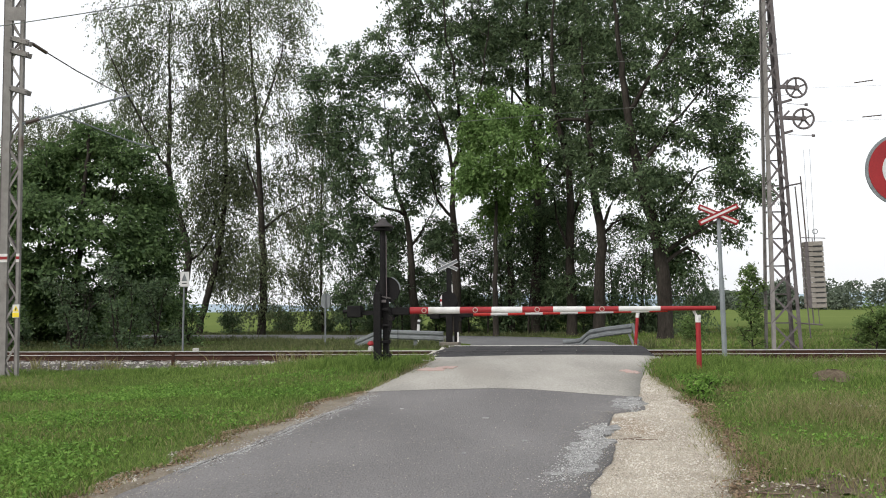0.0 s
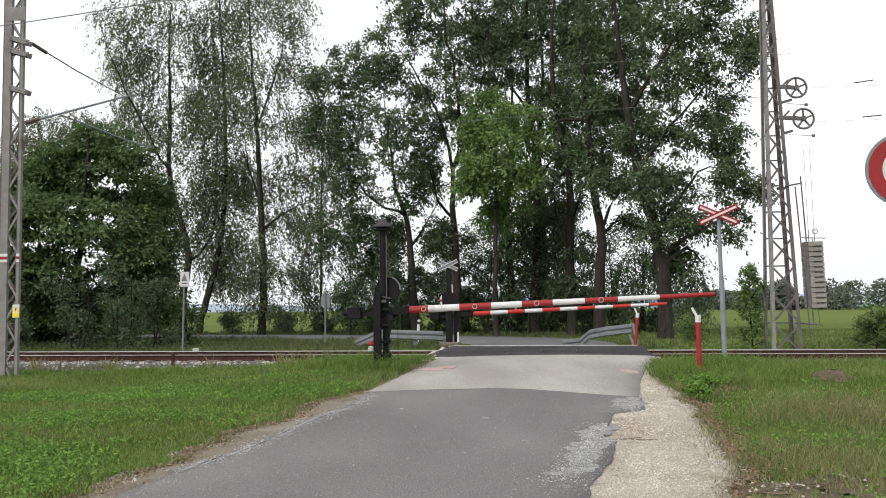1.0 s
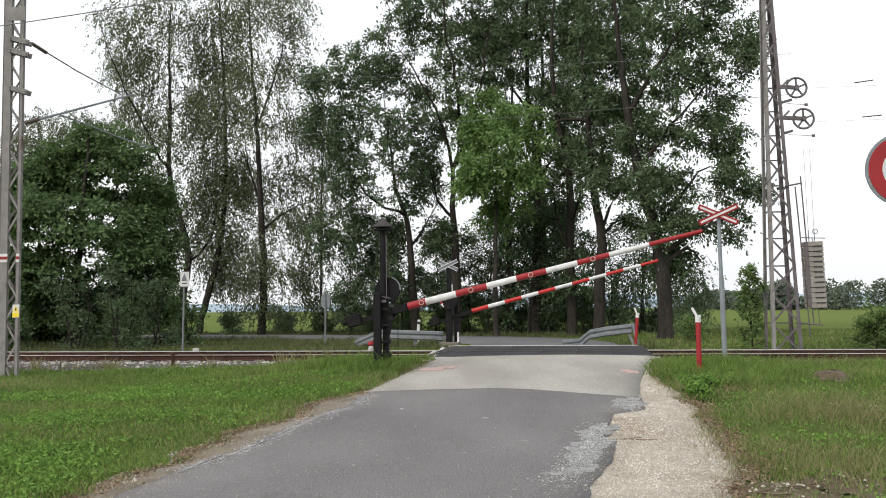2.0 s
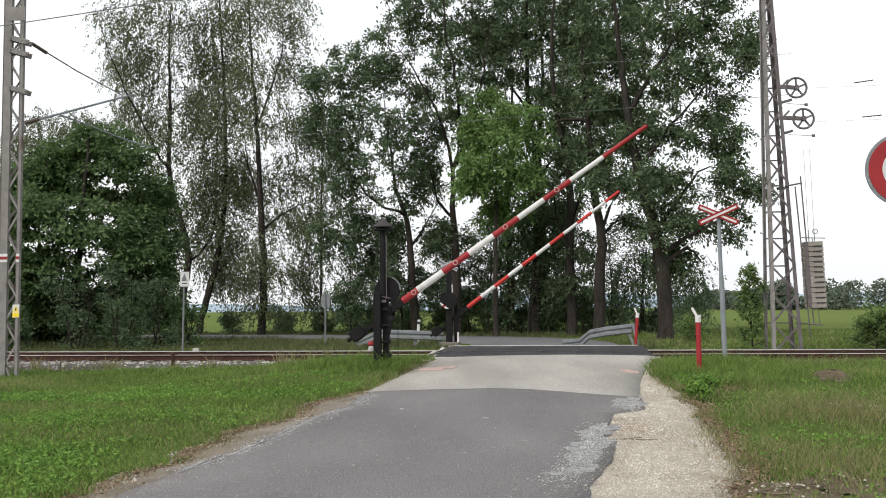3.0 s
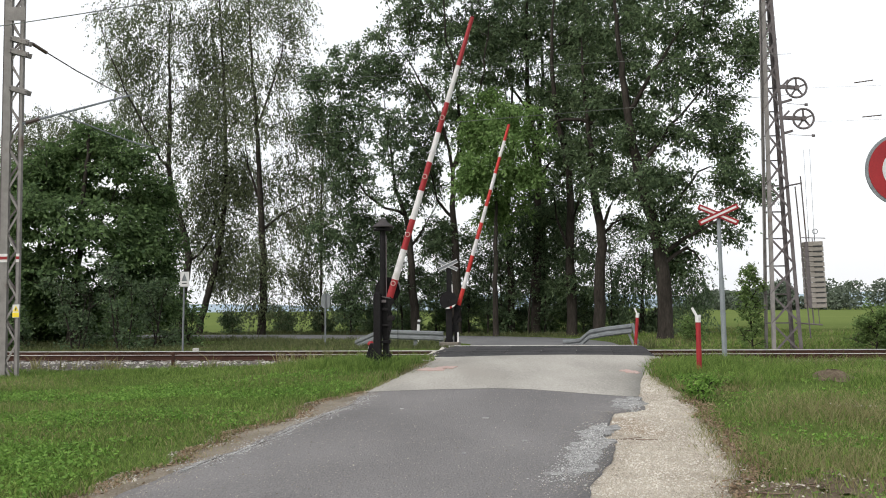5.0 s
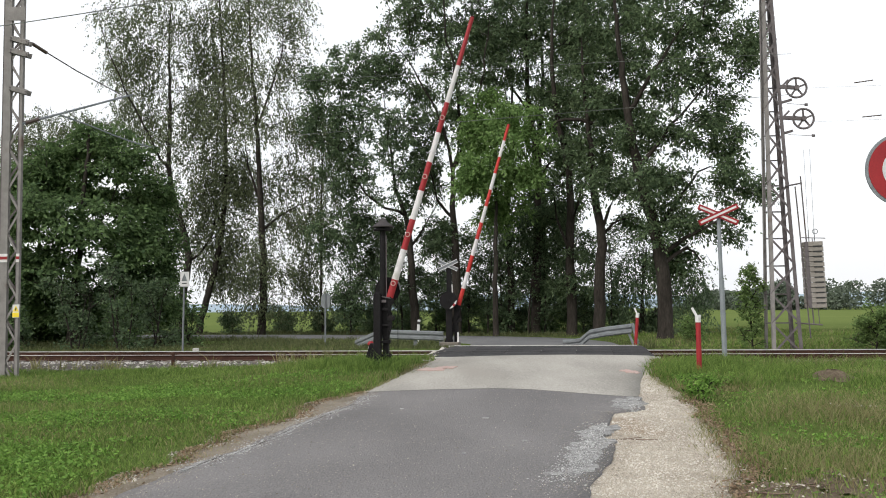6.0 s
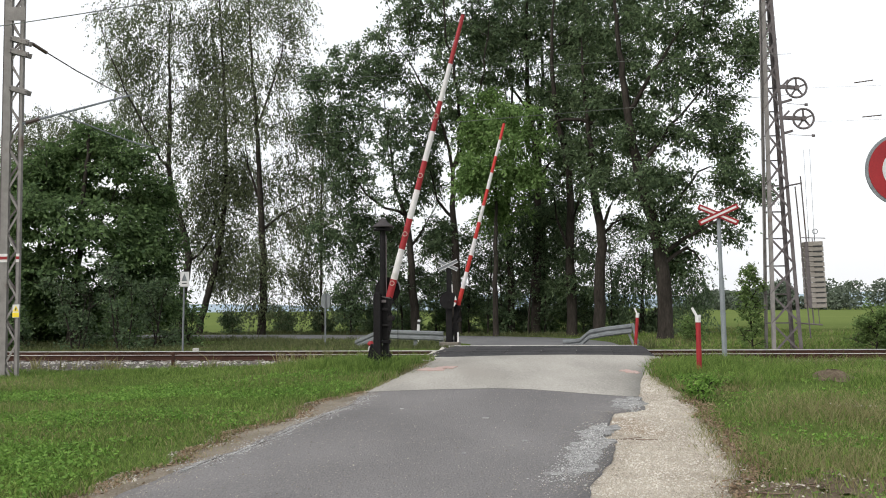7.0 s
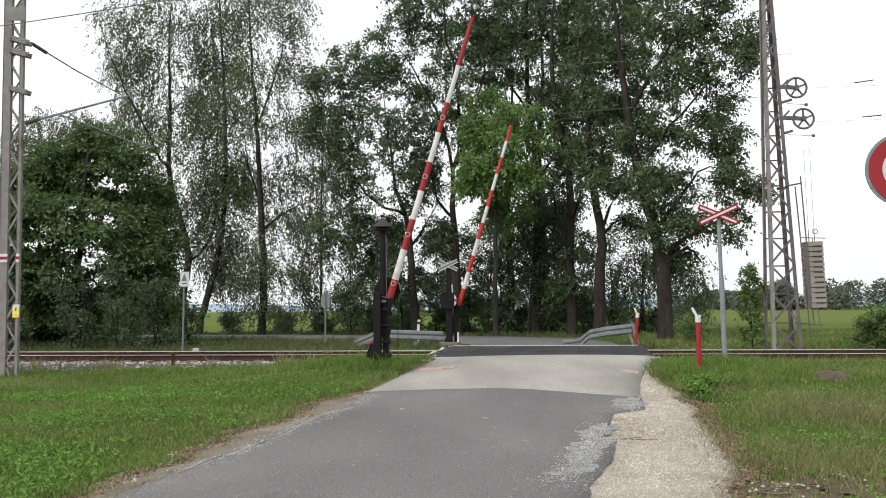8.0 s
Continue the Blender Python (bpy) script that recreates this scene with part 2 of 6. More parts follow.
def ring(bm, c, r, t, m=None, n=24, k=6):
    """A torus of radius r and tube t in its own x-z plane."""
    m = Matrix.Translation(c) @ (m or Matrix())
    rows = []
    for i in range(n):
        a = 2 * math.pi * i / n
        rows.append([bm.verts.new(m @ Vector(((r + t * math.cos(b)) * math.cos(a), t * math.sin(b), (r + t * math.cos(b)) * math.sin(a))))
                     for b in (2 * math.pi * j / k for j in range(k))])
    for i in range(n):
        for j in range(k):
            bm.faces.new((rows[i][j], rows[(i + 1) % n][j], rows[(i + 1) % n][(j + 1) % k], rows[i][(j + 1) % k]))
    return bm


def extrude(bm, outline, depth, m=None):
    """A flat outline in x-z, given depth along y and centred on y = 0."""
    m = m or Matrix()
    f = [bm.verts.new(m @ Vector((x, -depth / 2, z))) for x, z in outline]
    b = [bm.verts.new(m @ Vector((x, depth / 2, z))) for x, z in outline]
    bm.faces.new(f)
    bm.faces.new(reversed(b))
    for i in range(len(f)):
        j = (i + 1) % len(f)
        bm.faces.new((f[j], f[i], b[i], b[j]))
    return bm


def tube_curve(bm, pts, r, n=8):
    """One tube swept along the points."""
    pts = [Vector(p) for p in pts]
    last = None
    for i, p in enumerate(pts):
        d = (pts[min(len(pts) - 1, i + 1)] - pts[max(0, i - 1)]).normalized()
        u = d.cross(Vector((0, 0, 1)) if abs(d.z) < 0.9 else Vector((1, 0, 0))).normalized()
        w = d.cross(u)
        row = [bm.verts.new(p + r * (math.cos(2 * math.pi * k / n) * u + math.sin(2 * math.pi * k / n) * w)) for k in range(n)]
        if last:
            for k in range(n):
                bm.faces.new((last[k], last[(k + 1) % n], row[(k + 1) % n], row[k]))
        else:
            bm.faces.new(reversed(row))
        last = row
    bm.faces.new(last)
    return bm


def smoothstep(a, b, v):
    u = np.clip((v - a) / (b - a), 0, 1)
    return u * u * (3 - 2 * u)


# ---- the lie of the land ----
TRACK_TURN = -7.0
TRACK = pose(2.0, 23.3, 0, 0, 0, TRACK_TURN)
TC, TS = math.cos(radians(TRACK_TURN)), math.sin(radians(TRACK_TURN))


def across(x, y):
    """Distance from the track's centre line; below zero on the near side."""
    return -(x - 2.0) * TS + (y - 23.3) * TC


def road_z(y):
    return np.interp(y, (-50, 0, 7.4, 14.5, 20.8, 26.6, 30, 60), (-0.75, -0.62, -0.45, -0.2, 0, 0, -0.05, -0.05))


def ground_z(x, y):
    x, y = np.asarray(x, dtype=float), np.asarray(y, dtype=float)
    z = road_z(y) - 0.29 * smoothstep(1.5, 7, -x) * smoothstep(10, 19, y) * (1 - smoothstep(24, 30, y))
    z = z - 0.10 * smoothstep(6, 9, x) * smoothstep(15, 20, y) * (1 - smoothstep(24, 30, y))
    z = z + 0.15 * np.exp(-((x + 2.0) / 1.5) ** 2 - ((y - 18.6) / 1.4) ** 2)
    near = np.hypot(x, y)
    z = z + 0.025 * np.sin(x * 1.3 + 0.7) * np.sin(y * 1.1) * (1 - smoothstep(30, 60, near))
    return z + 0.5 * smoothstep(120, 400, near) * (0.5 + 0.5 * np.sin(x * 0.004))


ROAD_L = ((-12, 7.6, 8.85, 9.61, 10.82, 12.14, 12.98, 14.81, 18.05, 21.05), (-7.6, -2.85, -2.61, -2.30, -2.07, -1.73, -1.44, -1.22, -0.62, -0.05))
ROAD_R = ((-12, 7.46, 7.88, 8.61, 9.37, 9.74, 10.33, 11.54, 12.11, 12.39, 13.68, 15.7, 18.82, 20.59), (-4.0, 1.23, 1.29, 1.55, 1.81, 1.87, 1.86, 2.17, 2.36, 2.85, 3.02, 3.52, 4.35, 4.96))
VERGE_L = ((-12, 7.62, 8.15, 8.87, 9.16, 9.79, 10.36, 10.86, 11.56, 12.15, 13.02, 13.86, 14.97, 18.06, 21.2), (-8.4, -3.33, -3.2, -3.08, -2.77, -2.90, -2.67, -2.76, -2.37, -1.98, -2.17, -1.88, -1.29, -0.77, -0.2))
GRAVEL_R = ((-12, 0, 7.42, 8.2, 8.94, 9.37, 10.26, 11.17, 12.62, 14.45, 16.12, 18.21, 21.0), (1.2, 1.9, 2.46, 2.68, 3.01, 3.07, 3.20, 3.38, 3.59, 3.83, 3.93, 4.28, 5.1))


def strip(name, y0, y1, left, right, lift, mat, label, category="road", nx=14, step=0.25, thick=0.06, wobble=0.0, seed=3, skirt=True, slant=0.0):
    """A paved strip that follows the ground between two edges, with real thickness at its sides."""
    rng = np.random.default_rng(seed)
    ys = np.arange(y0, y1 + 1e-6, (y1 - y0) / max(2, round((y1 - y0) / step)))
    u = np.linspace(0, 1, nx)
    jag = [sum(w * np.interp(ys, np.arange(y0, y1 + k, k), rng.uniform(-1, 1, len(np.arange(y0, y1 + k, k)))) for w, k in ((0.6, 0.55), (0.4, 0.17))) for _ in range(2)]
    y = ys[:, None] - slant * smoothstep(0.45, 1.0, u) * (1 - smoothstep(y0, y0 + 3, ys[:, None]))
    x = (np.interp(y, *left) + wobble * jag[0][:, None]) * (1 - u) + (np.interp(y, *right) + wobble * jag[1][:, None]) * u
    z = road_z(y) + lift + 0.04 * (1 - (2 * u - 1) ** 2)
    top = np.stack([x, y, z], -1)
    if skirt:
        lo = top[:, [0, -1]].copy()
        lo[..., 2] -= thick + 0.3 * lift
        top = np.concatenate([lo[:, :1], top, lo[:, 1:]], 1)
    k = top.shape[1]
    a = (np.arange(len(ys) - 1)[:, None] * k + np.arange(k - 1)).ravel()
    ob = arrays(name, top.reshape(-1, 3), np.stack([a, a + 1, a + k + 1, a + k], 1), mat, smooth=True)
    return tagged(ob, label, category, kind="structure")


def build_ground():
    far = np.concatenate([np.arange(-40, 61, 1.0), np.geomspace(62, 3500, 40)])
    xs = np.concatenate([-np.geomspace(41, 3500, 40)[::-1], np.arange(-40, 41, 1.0), np.geomspace(41, 3500, 40)])
    far = np.concatenate([-np.geomspace(41, 3500, 20)[::-1], far])
    x, y = np.meshgrid(xs, far)
    q = across(x, y)
    z = ground_z(x, y) - 0.03
    on_road = (x > np.interp(y, *ROAD_L) - 0.6) & (x < np.interp(y, *GRAVEL_R) + 0.4) & (y < 22)
    z = z - 0.08 * on_road - 0.5 * (np.abs(q) < 2.2)
    k = len(xs)
    a = (np.arange(len(far) - 1)[:, None] * k + np.arange(k - 1)).ravel()
    ob = arrays("ground", np.stack([x, y, z], -1).reshape(-1, 3), np.stack([a, a + 1, a + k + 1, a + k], 1), M_SOIL, smooth=True)
    me = ob.data
    me.materials.append(M_FIELD)
    c = np.empty(len(me.polygons) * 3)
    me.polygons.foreach_get("center", c)
    c = c.reshape(-1, 3)
    me.polygons.foreach_set("material_index", (c[:, 1] > 48).astype(np.int32))
    tagged(ob, "grassy ground and wide green meadow", "ground", kind="structure")


build_ground()
strip("road", -12, 14.75, ROAD_L, ROAD_R, 0.0, M_ASPHALT, "worn grey asphalt lane leading to the crossing", wobble=0.05, step=0.08)
strip("road_apron", 14.5, 21.0, ROAD_L, ROAD_R, 0.004, M_CONCRETE, "pale concrete-coloured road surface before the rails", wobble=0.03, step=0.1, slant=0.85)
strip("gravel_shoulder", -12, 19.5, (ROAD_R[0], tuple(v - 0.5 for v in ROAD_R[1])), GRAVEL_R, -0.055, M_GRAVEL, "pale gravel shoulder beside the asphalt", "gravel", wobble=0.12, seed=8, step=0.1)
strip("dirt_verge", -12, 20.5, VERGE_L, (ROAD_L[0], tuple(v + 0.5 for v in ROAD_L[1])), -0.055, M_VERGE, "dry gravelly dirt verge along the road", "verge", wobble=0.12, seed=9, step=0.1)


def build_far_road():
    pts = [(3.0, 26.3), (3.25, 28.5), (3.3, 31), (2.4, 34.2), (-0.4, 37.0), (-5, 39.6), (-12, 42), (-24, 45), (-60, 50)]
    line = []
    for i in range(len(pts) - 1):
        p0, p1, p2, p3 = (Vector(pts[max(0, min(len(pts) - 1, i + j))]) for j in (-1, 0, 1, 2))
        for s in range(8):
            t = s / 8
            line.append(0.5 * (2 * p1 + (p2 - p0) * t + (2 * p0 - 5 * p1 + 4 * p2 - p3) * t * t + (3 * p1 - p0 - 3 * p2 + p3) * t ** 3))
    bm, last = bmesh.new(), None
    for i in range(len(line) - 1):
        d = (line[i + 1] - line[i]).normalized()
        n = Vector((d.y, -d.x))
        row = []
        for u, dz in ((-2.5, -0.1), (-2.4, 0.0), (0, 0.03), (2.4, 0.0), (2.5, -0.1)):
            p = line[i] + n * u
            row.append(bm.verts.new((p.x, p.y, -0.03 + dz + 0.02 * (i < 3))))
        if last:
            for j in range(4):
                bm.faces.new((last[j], last[j + 1], row[j + 1], row[j]))
        last = row
    tagged(part("road_beyond", bm, M_FARROAD, smooth=True), "grey asphalt road bending away beyond the rails", "road", kind="structure")


build_far_road()


# ---- the railway ----
def build_track():
    tr = thing("railway_track", TRACK, "single track with rusty rails on stone ballast", "railway track", kind="structure")
    prof = [(-0.075, 0), (0.075, 0), (0.075, 0.02), (0.012, 0.04), (0.012, 0.11), (0.036, 0.125), (0.036, 0.150), (-0.036, 0.150), (-0.036, 0.125), (-0.012, 0.11), (-0.012, 0.04), (-0.075, 0.02)]
    for q, dz in ((-0.7535, -0.015), (0.7535, 0.015)):
        bm = bmesh.new()
        ends = [[bm.verts.new((s, q + a, -0.155 + dz + b)) for a, b in prof] for s in (-70, 70)]
        for i in range(len(prof)):
            j = (i + 1) % len(prof)
            bm.faces.new((ends[0][i], ends[0][j], ends[1][j], ends[1][i]))
        bm.faces.new(ends[0])
        bm.faces.new(ends[1])
        rail = part("rail", bm, M_RUST, tr, "rusty steel rail")
        part("rail_head", boxes(((0, q, dz - (0.008 if q > 0 else 0.004)), (140, 0.076, 0.021 if q > 0 else 0.012))), M_RAILHEAD, rail, "worn shiny running surface")
    one = None
    for i in range(-45, 46):
        s = i * 0.62
        if -2.6 < s < 4.2:
            continue
        if one is None:
            one = part("sleeper", boxes(((0, 0, 0), (0.24, 2.4, 0.16)), bevel=0.02), M_SLEEPER, tr)
            ob = one
        else:
            ob = new("sleeper", one.data)
            ob.parent = tr
        ob.location = (s, 0, -0.235)
    bm = bmesh.new()
    prof = [(-2.9, -0.62), (-1.75, -0.20), (1.75, -0.20), (2.9, -0.62)]
    ends = [[bm.verts.new((s, a, b)) for a, b in prof] for s in (-120, 120)]
    for i in range(3):
        bm.faces.new((ends[0][i + 1], ends[0][i], ends[1][i], ends[1][i + 1]))
    ob = part("ballast_bed", bm, M_BED)
    ob.matrix_basis = TRACK
    tagged(ob, "bed of crushed stone under the rails", "ballast", kind="structure")


build_track()


def stones(name, pts, size, mat, label, category, seed):
    """Many small angular stones, each a jittered pyramid bedded in the ground."""
    rng = np.random.default_rng(seed)
    base = np.array([(1, 0, 0), (-1, 0, 0), (0, 1, 0), (0, -1, 0), (0, 0, 0.8)])
    tris = np.array([(0, 2, 4), (2, 1, 4), (1, 3, 4), (3, 0, 4)])
    n = len(pts)
    s = size * rng.lognormal(0, 0.35, n)
    v = base[None] * (0.6 + 0.7 * rng.random((n, 5, 1))) * s[:, None, None]
    a = rng.random(n) * 6.28
    ca, sa = np.cos(a)[:, None], np.sin(a)[:, None]
    v = np.stack([v[..., 0] * ca - v[..., 1] * sa, v[..., 0] * sa + v[..., 1] * ca, v[..., 2]], -1) + pts[:, None, :]
    f = tris[None] + (np.arange(n) * 5)[:, None, None]
    return tagged(arrays(name, v.reshape(-1, 3), f.reshape(-1, 3), mat), label, category, kind="stuff")


def build_stones():
    rng = np.random.default_rng(21)
    n = 15000
    s, q = rng.uniform(-22, 14, n), rng.uniform(-2.75, 1.4, n)
    keep = (s < -2.4) | (s > 4.1)
    s, q = s[keep], q[keep]
    z = np.interp(q, (-2.9, -1.75, 1.75), (-0.62, -0.20, -0.20))
    pts = np.stack([2.0 + s * TC - q * TS, 23.3 + s * TS + q * TC, z], -1)
    stones("ballast_stones", pts, 0.035, M_BALLAST, "loose grey and white ballast stones along the rails", "ballast", 1)
    k = 70
    sy = rng.uniform(21.0, 26.5, k)
    sx = np.interp(sy, (20.9, 23.3, 26.5), (-0.25, 0.0, 0.35)) - np.abs(rng.normal(size=k)) * 0.16
    stones("edge_rubble", np.stack([sx, sy, np.full(k, -0.05)], -1), 0.07, M_BALLAST, "broken stones along the end of the crossing panels", "rubble", 14)
    y = rng.uniform(4.5, 19.5, 34000)
    lo, hi = np.interp(y, *ROAD_R), np.interp(y, *GRAVEL_R)
    u = rng.uniform(-0.02, 1.08, len(y))
    x = lo + (hi - lo) * u
    h = road_z(y) - 0.055 + 0.04 * np.clip(1 - (2 * (x - lo + 0.5) / (hi - lo + 0.5) - 1) ** 2, 0, 1)
    stones("gravel_stones", np.stack([x, y, h], -1), 0.0085, M_PEBBLE, "small pale limestone pebbles on the shoulder", "gravel", 2)
    y = 6 + 8.4 * rng.random(17000) ** 1.2
    u = rng.uniform(0.02, 0.98, len(y))
    x = np.interp(y, *ROAD_L) * (1 - u) + np.interp(y, *ROAD_R) * u
    stones("asphalt_chips", np.stack([x, y, road_z(y) + 0.04 * (1 - (2 * u - 1) ** 2) - 0.001], -1), 0.0040, M_GRIT, "pale stone chips worn bare in the asphalt", "gravel", 5)
    y = rng.uniform(5.5, 20.0, 16000)
    lo, hi = np.interp(y, *VERGE_L), np.interp(y, *ROAD_L)
    x = lo + (hi - lo) * rng.uniform(-0.3, 1.15, len(y))
    stones("verge_stones", np.stack([x, y, road_z(y) - 0.045 + 0.03 * (x > hi)], -1), 0.009, M_GRIT, "pebbles and grit scattered in the dirt verge", "gravel", 3)
    y = rng.uniform(7.0, 15.0, 5200)
    lo, hi = np.interp(y, *VERGE_L), np.interp(y, *ROAD_L)
    x = lo + (hi - lo) * np.clip(rng.normal(0.35, 0.28, len(y)), -0.2, 1.0)
    keep = np.sin(y * 2.6 + 0.6) + np.sin(y * 6.1) > -0.5
    stones("verge_pebbles", np.stack([x, y, road_z(y) - 0.040], -1)[keep], 0.009, M_PEBBLE, "pale gravel washed onto the dirt verge", "gravel", 13)


build_stones()


def build_deck():
    """Crossing panels between and beside the rails, with flangeways left open."""
    deck = thing("crossing_deck", TRACK, "dark rubber-and-asphalt panels laid level with the rails", "crossing deck", kind="structure")
    rows = [(-2.25, -1.36), (-1.34, -0.80), (-0.66, -0.01), (0.01, 0.66), (0.80, 1.60), (1.62, 2.40), (2.42, 3.2)]
    meshes = {}
    for r, (q0, q1) in enumerate(rows):
        for i in range(6):
            w = 0.925
            if r not in meshes:
                bm = bmesh.new()
                box(bm, (0, 0, 0), (w, q1 - q0, 0.14), bevel=0.008)
                ob = part("deck_panel", bm, M_DECK, deck)
                meshes[r] = ob.data
            else:
                ob = new("deck_panel", meshes[r])
                ob.parent = deck
            ob.location = (-2.25 + i * 0.935 + 0.5 + 0.02 * (q0 + q1), (q0 + q1) / 2, -0.065 + 0.004 * ((i * 3 + r) % 3) + 0.026 * (q0 > 0))
    part("edge_strip", boxes(((0.55, 3.27, -0.03), (5.7, 0.14, 0.14)), bevel=0.01), M_EDGE, deck, "pale concrete edge strip")
    part("edge_strip", boxes(((0.55, -2.33, -0.06), (5.7, 0.10, 0.12)), bevel=0.01), M_EDGE, deck, "pale concrete edge strip")


build_deck()


# ---- the barriers ----
BOOM_TURN = -8.0


def boom_part(barrier, length, offset, edges, paints, r0, r1, at, rings, weight):
    """The lifting arm: dark root and counterweight, painted bands, reflectors. Its origin is the hinge."""
    bm = bmesh.new()
    bar(bm, (-0.72, 0, offset - 0.05), (edges[0] - 0.02, 0, offset - 0.015), 0.085, 0.075)
    box(bm, (0.13, 0, offset - 0.01), (0.52, 0.11, 0.155), bevel=0.015)
    rod(bm, (0, -0.13, 0), (0, 0.13, 0), 0.06)
    bar(bm, (0, 0.04, 0), (0.25, 0.04, offset), 0.06, 0.03)
    bar(bm, (0, -0.04, 0), (-0.2, -0.04, offset - 0.03), 0.06, 0.03)
    boom = part("boom", bm, M_BLACK, barrier, "red-and-white lifting barrier arm on a black root")
    boom.location = at
    bm = bmesh.new()
    box(bm, (weight, 0, offset - 0.01), (0.30, 0.24, 0.24), bevel=0.02)
    box(bm, (weight - 0.06, 0, offset - 0.12), (0.16, 0.20, 0.03), bevel=0.008)
    rod(bm, (weight - 0.26, 0, offset - 0.01), (weight - 0.1, 0, offset - 0.01), 0.04)
    part("counterweight", bm, M_BLACK, boom, "black cast counterweight")
    for i, (a, b) in enumerate(zip(edges, edges[1:])):
        ra, rb = (r0 + (r1 - r0) * s / length for s in (a, b))
        part("red_band" if i % 2 == 0 else "white_band", rod(bmesh.new(), (a, 0, offset), (b, 0, offset), ra, rb, 16), paints[i % 2], boom, smooth=False)
    for s in rings:
        part("reflector", ring(bmesh.new(), (s, -(r0 + (r1 - r0) * s / length) - 0.012, offset), 0.045, 0.009), M_PINK, boom, "round pale reflector rim")
    part("end_cap", rod(bmesh.new(), (length, 0, offset), (length + 0.02, 0, offset), r1 * 0.9), M_BLACK, boom)
    return boom


def disc_part(barrier, at, r, painted=True):
    """The cable disc that turns with the arm, with a red-and-white painted segment."""
    bm = bmesh.new()
    lathe(bm, [(r, -0.03), (r + 0.012, -0.03), (r + 0.012, -0.018), (r - 0.012, -0.012), (r - 0.012, 0.012), (r + 0.012, 0.018), (r + 0.012, 0.03), (r, 0.03)], pose(0, 0, 0, 90), 32)
    rod(bm, (0, -0.06, 0), (0, 0.06, 0), 0.045)
    disc = part("cable_disc", bm, M_BLACK, barrier, "dark grooved cable disc")
    disc.location = at
    for a0, a1, mat in ((138, 170, M_WHITE), (170, 190, M_RED), (190, 222, M_WHITE)) if painted else ():
        bm = bmesh.new()
        chord = r * math.cos(radians(42))
        n = 6
        out = [(r * math.cos(radians(a0 + (a1 - a0) * i / n)), r * math.sin(radians(a0 + (a1 - a0) * i / n))) for i in range(n + 1)]
        inn = [(-chord, chord * math.tan(radians(180 - a))) for a in (a1, a0)]
        extrude(bm, out + inn, 0.004, pose(0, -0.036, 0))
        part("painted_segment", bm, mat, disc, "red-and-white painted segment")
    return disc


